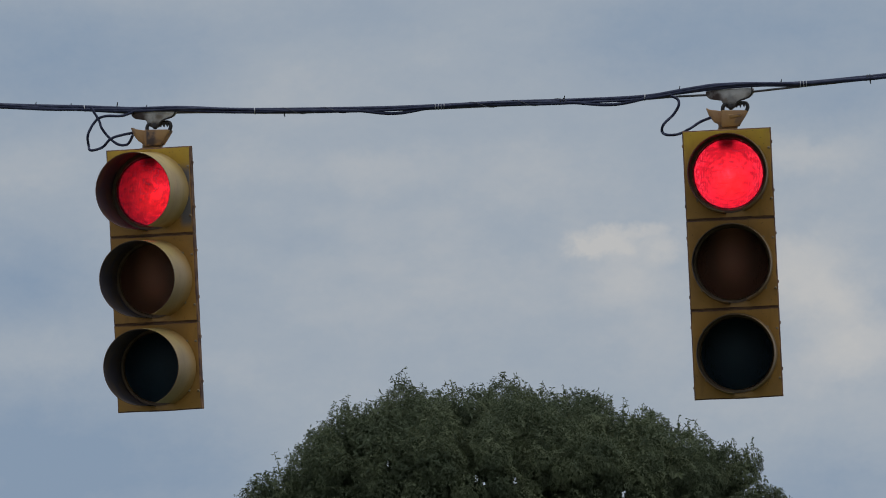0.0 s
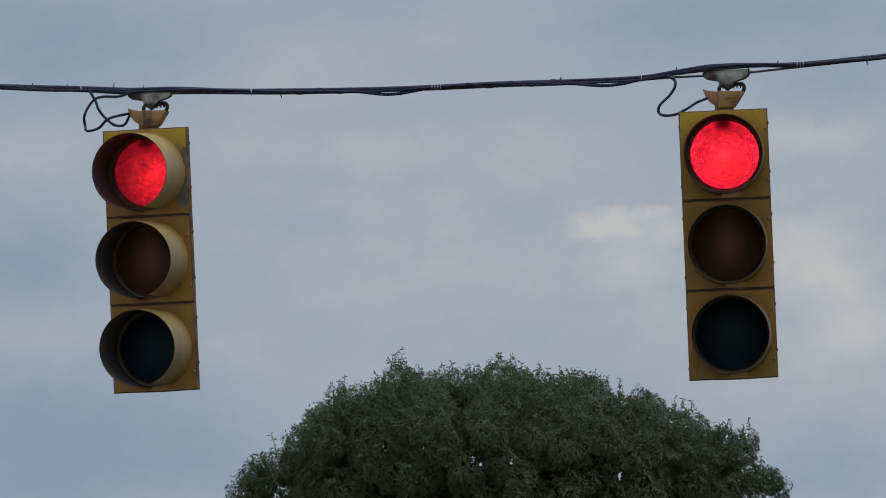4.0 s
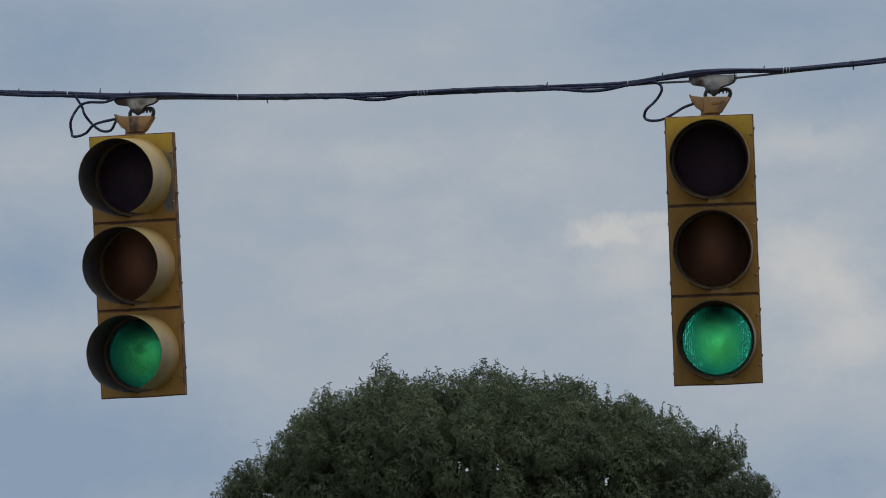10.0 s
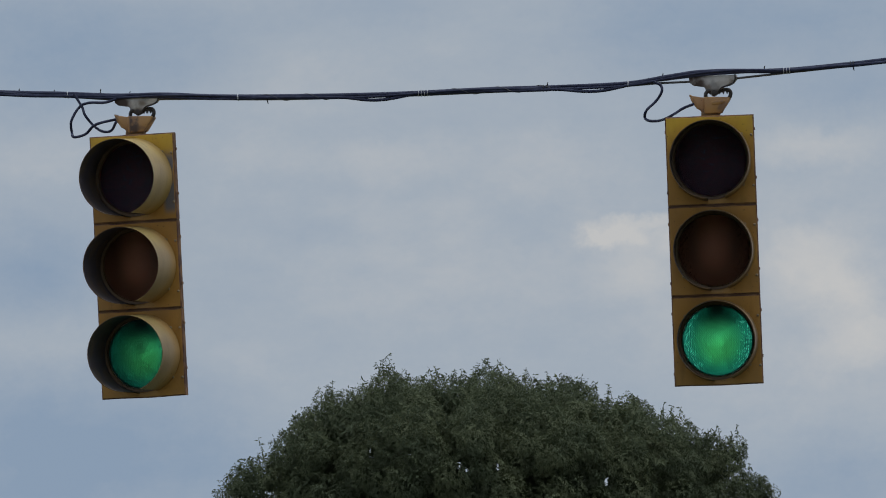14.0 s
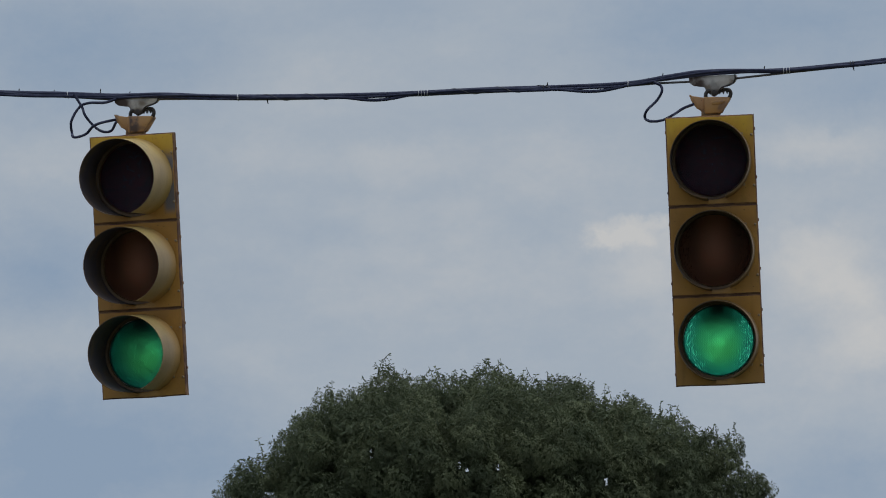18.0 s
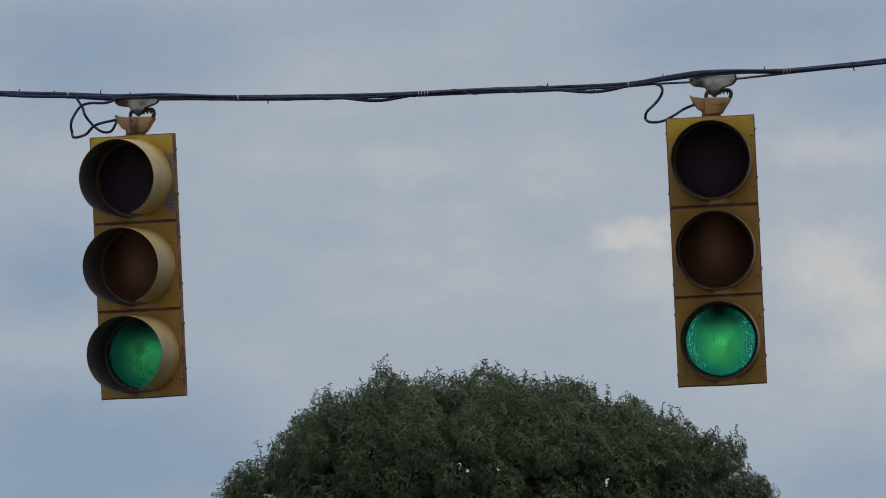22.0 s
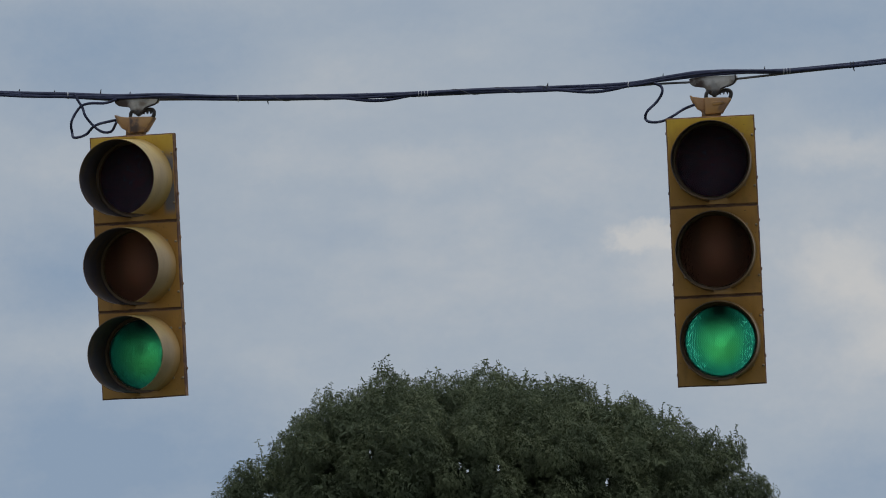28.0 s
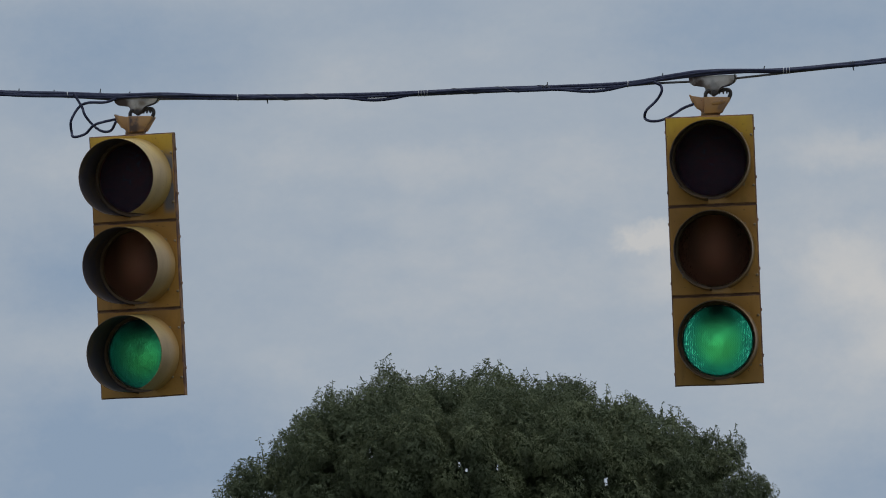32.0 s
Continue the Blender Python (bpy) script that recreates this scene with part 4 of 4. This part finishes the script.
def clump(centre, axis, radius, count, size, rng):
    """A rounded bough end: leaves laid like shingles over its top and sides, tips drooping; open underneath."""
    d = rng.normal(size=(2 * count, 3))
    d /= np.linalg.norm(d, axis=1)[:, None]
    d = d[d @ axis > -0.05][:count]
    k = len(d)
    ph = rng.uniform(0, 6.3, 3)
    lump = 1 + 0.16 * np.sin(6.5 * d[:, 0] + ph[0]) * np.sin(6 * d[:, 1] + ph[1]) + 0.10 * np.sin(11 * d[:, 2] + 8 * d[:, 0] + ph[2])
    reach = radius * lump * rng.uniform(0.92, 1.03, k) * (0.85 + 0.95 * np.maximum(0, d @ axis))
    base = centre + d * reach[:, None]
    down = d * d[:, 2:] - np.array([0, 0, 1.0]) + rng.normal(size=(k, 3)) * 0.25
    down /= np.linalg.norm(down, axis=1)[:, None]
    way = down * 0.8 + d * 0.2 + rng.normal(size=(k, 3)) * 0.28
    way /= np.linalg.norm(way, axis=1)[:, None]
    face = d + np.array([0, 0, 0.15]) + rng.normal(size=(k, 3)) * 0.18
    side = np.cross(way, face)
    side /= np.linalg.norm(side, axis=1)[:, None]
    up = np.cross(side, way)
    ln = (size * rng.uniform(0.7, 1.25, k))[:, None]
    wd = ln * rng.uniform(0.16, 0.23, k)[:, None]
    mid = base + way * ln * 0.45
    return np.stack([base, mid + side * wd + up * wd * 0.4, base + way * ln - up * ln * 0.12, mid - side * wd + up * wd * 0.4], 1).reshape(-1, 3)


def quads(v):
    q = np.arange(len(v)).reshape(-1, 4)
    return np.concatenate([q[:, [0, 1, 2]], q[:, [0, 2, 3]]], 1).reshape(-1, 3)


def shoot(p, lean, length, rng):
    """A thin upright shoot with a few narrow leaves along it, arching out and drooping at their tips."""
    k = int(6 + 45 * length)
    t = np.linspace(0.12, 1.0, k) + rng.uniform(-0.04, 0.04, k)
    bend = rng.normal(size=3) * 0.16
    base = p + lean * (t * length)[:, None] + bend * (t ** 2 * length)[:, None]
    a = 2.4 * np.arange(k) + rng.uniform(0, 6.3)
    around = np.stack([np.cos(a), np.sin(a), np.zeros(k)], 1)
    way = around * 0.7 + lean * (0.6 * t ** 3)[:, None] + rng.normal(size=(k, 3)) * 0.35 - np.array([0, 0, 0.55]) * rng.uniform(0, 1.8, k)[:, None]
    way /= np.linalg.norm(way, axis=1)[:, None]
    side = np.cross(way, rng.normal(size=(k, 3)))
    side /= np.linalg.norm(side, axis=1)[:, None]
    up = np.cross(side, way)
    ln = (0.060 * rng.uniform(0.65, 1.2, k))[:, None]
    wd = ln * rng.uniform(0.15, 0.22, k)[:, None]
    mid = base + way * ln * 0.45
    blades = np.stack([base, mid + side * wd + up * wd * 0.4, base + way * ln - up * ln * 0.12, mid - side * wd + up * wd * 0.4], 1).reshape(-1, 3)
    s = np.linspace(0, 1, 4)
    line = p + lean * (s * length)[:, None] + bend * (s ** 2 * length)[:, None]
    thin = np.array([0.003, 0.0, 0.0])
    stem = np.concatenate([np.stack([q - thin, q + thin, r + thin, r - thin]) for q, r in zip(line, line[1:])])
    return np.concatenate([blades, stem])


def leaf_part(name, v, tri, tree, label):
    me = bpy.data.meshes.new(name)
    me.vertices.add(len(v))
    me.vertices.foreach_set("co", v.astype(np.float32).ravel())
    me.loops.add(len(tri) * 3)
    me.loops.foreach_set("vertex_index", tri.astype(np.int32).ravel())
    me.polygons.add(len(tri))
    me.polygons.foreach_set("loop_start", np.arange(0, len(tri) * 3, 3, dtype=np.int32))
    me.update()
    me.validate()
    me.materials.append(LEAF)
    ob = new(name, me)
    ob.parent = tree
    return tagged(ob, label, kind="stuff")


def make_tree():
    rng = np.random.default_rng(5)
    rnd = random.Random(8)
    tree = tagged(new("tree"), "round-crowned broadleaf tree with dense dark green leaves", "tree")
    tree.location = TREE_AT
    bm = bmesh.new()
    tube(bm, glide([(0, 0, -0.1), (0.04, 0.02, 1.5), (-0.05, 0.05, 4), (0.08, -0.04, 7.5), (0, 0, 10.5)], 5), 0.34, 16, 0.10)
    for v in bm.verts:
        k = max(0, 1 - v.co.z / 0.9)
        v.co.x *= 1 + 0.5 * k * k
        v.co.y *= 1 + 0.5 * k * k
    finish(part("trunk", bm, BARK, tree, "grey-brown bark"), 60)
    mounds, lower, inner = [], [], []
    golden = math.pi * (3 - math.sqrt(5))
    # upright plumes of foliage spread evenly over the crown's upper shell, some set back
    depths = np.linspace(0.002, 2.85, 400)
    radii = np.array([crown_radius(TREE_TOP - d) for d in depths])
    steps = np.hypot(np.diff(depths), np.diff(radii))
    area = np.concatenate([[0], np.cumsum(steps * (radii[1:] + radii[:-1]))])
    count = 600
    for i in range(count):
        d = float(np.interp((i + 0.5) / count * area[-1], area, depths))
        r = crown_radius(TREE_TOP - d)
        slope = math.atan2(d - float(np.interp(r - 0.1, radii, depths)), 0.1) if d < 1.6 else math.pi / 2
        a = golden * i + 0.5 * math.sin(3.1 * i)
        n = Vector((math.cos(a) * math.sin(slope), math.sin(a) * math.sin(slope), math.cos(slope)))
        size = rnd.uniform(0.16, 0.27)
        x, y = r * math.cos(a) * (1.06 if math.cos(a) > 0 else 1.0 + 0.04 * max(0.0, min(1.0, 2 * d - 0.6))) - 0.04 + 0.22 * min(d, 1.4), r * math.sin(a)
        swell = 0.05 * math.sin(2.7 * x + 1.3 * y) + 0.04 * math.sin(5.1 * x - 2.2 * y + 1.0)
        p = Vector((x, y, TREE_TOP - d - 0.035 * x - 0.02 * max(0.0, x))) - n * (0.295 + size - swell + 0.75 * rnd.random() ** 1.3)
        mounds.append((p, (n * 0.45 + Vector((0, 0, 0.9))).normalized(), size, 1))
    # low boughs that reach out past the crown's shoulders
    for x, y, z, size in ((-3.30, -0.6, 12.70, 0.15), (-3.42, -0.8, 12.46, 0.20), (-3.05, -0.9, 12.60, 0.24), (-3.20, -0.6, 12.30, 0.34), (3.86, -0.4, 12.34, 0.16), (3.62, -0.7, 12.30, 0.24), (3.42, -0.5, 12.80, 0.24)):
        mounds.append((Vector((x, y, z)), Vector((0.3 * x / abs(x), -0.1, 1)).normalized(), size, 4))
    for i in range(110):
        z = TREE_TOP - 2.7 - 7.2 * (i / 110)
        r = max(0.1, crown_radius(z) - 0.6) * rnd.uniform(0.85, 1.05)
        a = golden * i
        lower.append((r * math.cos(a), r * math.sin(a), z))
    for i in range(60):
        z = TREE_TOP - 1.1 - 2.4 * rnd.random()
        r = max(0.0, crown_radius(z) - 1.35) * math.sqrt(rnd.random())
        a = rnd.uniform(0, 2 * math.pi)
        inner.append((r * math.cos(a), r * math.sin(a), z))
    for i in range(34):
        a, r = golden * i, 2.6 * math.sqrt(rnd.random())
        inner.append((r * math.cos(a) + 0.3, r * math.sin(a), rnd.uniform(11.9, 13.1)))
    # limbs from the trunk into the crown
    for i, tip in enumerate([tuple(m[0]) for m in mounds[2:600:80]] + lower[3::12]):
        bm = bmesh.new()
        z0 = min(9.5, max(3.2, tip[2] - 4.2 + 0.6 * math.sin(i)))
        mid = (tip[0] * 0.45 + 0.2 * math.sin(i * 2.1), tip[1] * 0.45, z0 + (tip[2] - z0) * 0.62)
        tube(bm, glide([(0, 0, z0), mid, (tip[0] * 0.97, tip[1] * 0.97, tip[2] - 0.1)], 5), 0.09, 8, 0.02)
        finish(part("limb", bm, BARK, tree), 60)
    boughs, groups = [], {}
    for p, axis, size, plumes in mounds:
        key = (int((math.atan2(p.y, p.x) + math.pi) / (2 * math.pi) * 10) % 10) if math.hypot(p.x, p.y) > 1.2 else 10
        groups.setdefault(key, []).append((np.array(p), np.array(axis), size, plumes))
    for key, cs in sorted(groups.items()):
        root = np.mean([c[0] for c in cs], axis=0) * np.array([0.4, 0.4, 1]) - np.array([0, 0, 2.0])
        leaves, shoots = [], []
        for p, axis, size, plumes in cs:
            e1 = np.cross(axis, np.array([0.31, 0.9, 0.1]))
            e1 /= np.linalg.norm(e1)
            e2 = np.cross(axis, e1)
            turn, vigour = rng.uniform(0, 6.3), rng.random() ** 1.5 * max(0.0, 2.2 * axis[2] - 1.3)
            for j in range(plumes):
                c = 1 - 0.95 * (j + 0.4) / plumes if plumes > 1 else 1.0
                a = turn + golden * j
                u = axis * c + (e1 * math.cos(a) + e2 * math.sin(a)) * math.sqrt(1 - c * c)
                middle = p - root + u * size * rng.uniform(0.75, 1.12)
                lean = u * 0.4 + np.array([0, 0, 0.8]) + rng.normal(size=3) * 0.10
                lean /= np.linalg.norm(lean)
                radius = size if plumes == 1 else rng.uniform(0.11, 0.19)
                leaves.append(clump(middle - lean * radius * 0.25, lean, radius, int((23000 if p[1] < 0.8 else 7000) * radius * radius), 0.049, rng))
                tip = middle + lean * radius * 1.4
                for k in range(int(3 + 13 * vigour) if u[2] > 0.6 else 0):
                    way = lean * 0.7 + np.array([0, 0, 0.35]) + rng.normal(size=3) * 0.3
                    way /= np.linalg.norm(way)
                    shoots.append(shoot(tip + rng.normal(size=3) * (0.065 + 0.04 * vigour) - way * 0.09, way, rng.uniform(0.08, 0.16) + 0.13 * vigour * rng.random(), rng))
        v = keep_gaps(np.concatenate(leaves), root)
        ob = leaf_part("leafy_bough", v, quads(v), tree, "dark green leaves in rounded clumps")
        ob.location = root
        boughs.append(ob)
        v = np.concatenate(shoots)
        leaf_part("shoot_tuft", v, quads(v), ob, "upright leafy shoots")
    v = leaf_cloud(np.array(inner), rng.uniform(0.55, 0.85, len(inner)), 60, 12, 0.10, rng)
    v = keep_gaps(v)
    leaf_part("inner_foliage", v, quads(v), tree, "shaded inner leaves")
    v = leaf_cloud(np.array(lower), rng.uniform(0.75, 1.1, len(lower)), 60, 12, 0.15, rng)
    v = keep_gaps(v)
    leaf_part("lower_foliage", v, quads(v), tree, "dark green lower leaves")
    return boughs


BOUGHS = make_tree()


# ---- an insect that crosses the view once ----
def make_insect():
    bug = tagged(new("flying_insect"), "tiny dark flying insect with thin wings in the air", "insect")
    bm = bmesh.new()
    lathe(bm, [(0.0, -0.0045), (0.0012, -0.0038), (0.0016, -0.0015), (0.0011, 0.0), (0.0017, 0.002), (0.0010, 0.0045), (0.0, 0.0055)], 10)
    finish(part("body", bm, STEEL, bug))
    for s in (-1, 1):
        bm = bmesh.new()
        slab(bm, [(0.0008 * s, 0.0), (0.006 * s, 0.0028), (0.0075 * s, 0.0022), (0.006 * s, 0.0008)][::s], -0.0012, -0.0009)
        part("wing", bm, TIE_DARK, bug, "thin dark wing")
    bug.rotation_euler = (0, 0, radians(90))
    return bug


INSECT = make_insect()


# ---- what moves ----
SWAY_A = [(0, -0.08), (0.5, -0.14), (1, -0.14), (1.5, -0.02), (2, 0.04), (2.5, -0.14), (3, -0.02), (3.5, 0.04), (5.5, 0.11), (6, -0.08), (7, -0.02), (8, -0.33), (8.5, -0.27), (9, 0.04), (9.5, -0.08), (10, -0.14), (11, -0.14), (12, -0.20), (13, -0.02), (13.5, -0.39), (14, -0.27), (14.5, -0.14), (16.5, -0.14), (17, -0.20), (17.5, -0.39), (18, -0.39), (18.5, -0.27), (19, -0.58), (19.5, -0.58), (20, -0.27), (20.5, -0.27), (21, -0.89), (21.5, -0.70), (22, -0.08), (22.5, -0.52), (23, -0.76), (23.5, -0.27), (24, -0.27), (25, -0.39), (25.5, -0.39), (27.5, -0.39), (28, -0.27), (28.5, -0.52), (29, -0.27), (29.5, -0.02), (30, -0.14), (31, -0.27), (31.5, -0.08), (32, -0.14)]
SWAY_B = [(0, -0.28), (0.5, 0.03), (1, 0.03), (1.5, -0.22), (2, 0.03), (2.5, 0.33), (3, 0.45), (3.5, 0.03), (5.5, 0.03), (6, 0.21), (7, 0.15), (8, 0.27), (9, 0.15), (10, 0.33), (11, 0.03), (12, 0.27), (13, 0.27), (14, 0.27), (14.5, 0.15), (16.5, 0.03), (17, 0.03), (18, 0.03), (18.5, -0.09), (19, 0.27), (19.5, 0.33), (20, -0.09), (20.5, -0.34), (21, -0.09), (22, -0.34), (22.5, -0.34), (23, 0.03), (24, -0.09), (25, -0.09), (25.5, -0.09), (27.5, -0.34), (28, -0.28), (28.5, 0.03), (29, -0.22), (30, -0.09), (31, 0.03), (32, 0.15)]


def motions():
    # the two lights sway a little on their clamps
    walk(LIGHT_A, [(t, pose(*PLACE_A, TURN_A[0], a + 0.15, TURN_A[1])) for t, a in SWAY_A])
    walk(LIGHT_B, [(t, pose(*PLACE_B, TURN_B[0], a - 0.15, TURN_B[1])) for t, a in SWAY_B])
    # the lamp changes over from the red lens to the green one
    red, green = pose(SIDE, 0.0075, TOP - TALL * 0.5), pose(SIDE, 0.0075, TOP - TALL * 2.5)
    for lamp in (LAMP_A, LAMP_B):
        walk(lamp, [(0, red), (4.5, red), (4.5334, green), (32, green)])
    # the clouds drift slowly to the right and sink a little
    walk(SKY, [(t, pose(0.50 * (t - 13), 3000, 248.2 - 0.08 * (t - 13))) for t in (0, 8, 16, 24, 32)])
    # the insect flies across
    flight = [(7.9, 1.988, 48.0, 4.398), (8.1, 1.542, 48.0, 4.524), (8.3, 1.096, 48.0, 4.65), (8.5, 0.65, 48.0, 4.776), (8.7, 0.204, 48.0, 4.902), (8.9, -0.242, 48.0, 5.028), (9.1, -0.689, 48.0, 5.154), (9.3, -1.136, 48.0, 5.28), (9.5, -1.583, 48.0, 5.407), (9.7, -2.03, 48.0, 5.533)]
    flight = [(0, *flight[0][1:])] + flight + [(32, *flight[-1][1:])]
    walk(INSECT, [(t, pose(x, y, z, 0, 0, 75)) for t, x, y, z in flight])
    # the boughs stir in the wind
    for i, ob in enumerate(BOUGHS):
        x, y, z = ob.location
        walk(ob, [(t, pose(x, y, z, 0.15 * math.sin(1.3 * t + 2.1 * i), 0.25 * math.sin(1.05 * t + 1.3 * i) + 0.2 * math.sin(0.47 * t + 0.6 * i), 0)) for t in [k * 0.5 for k in range(65)]])


motions()
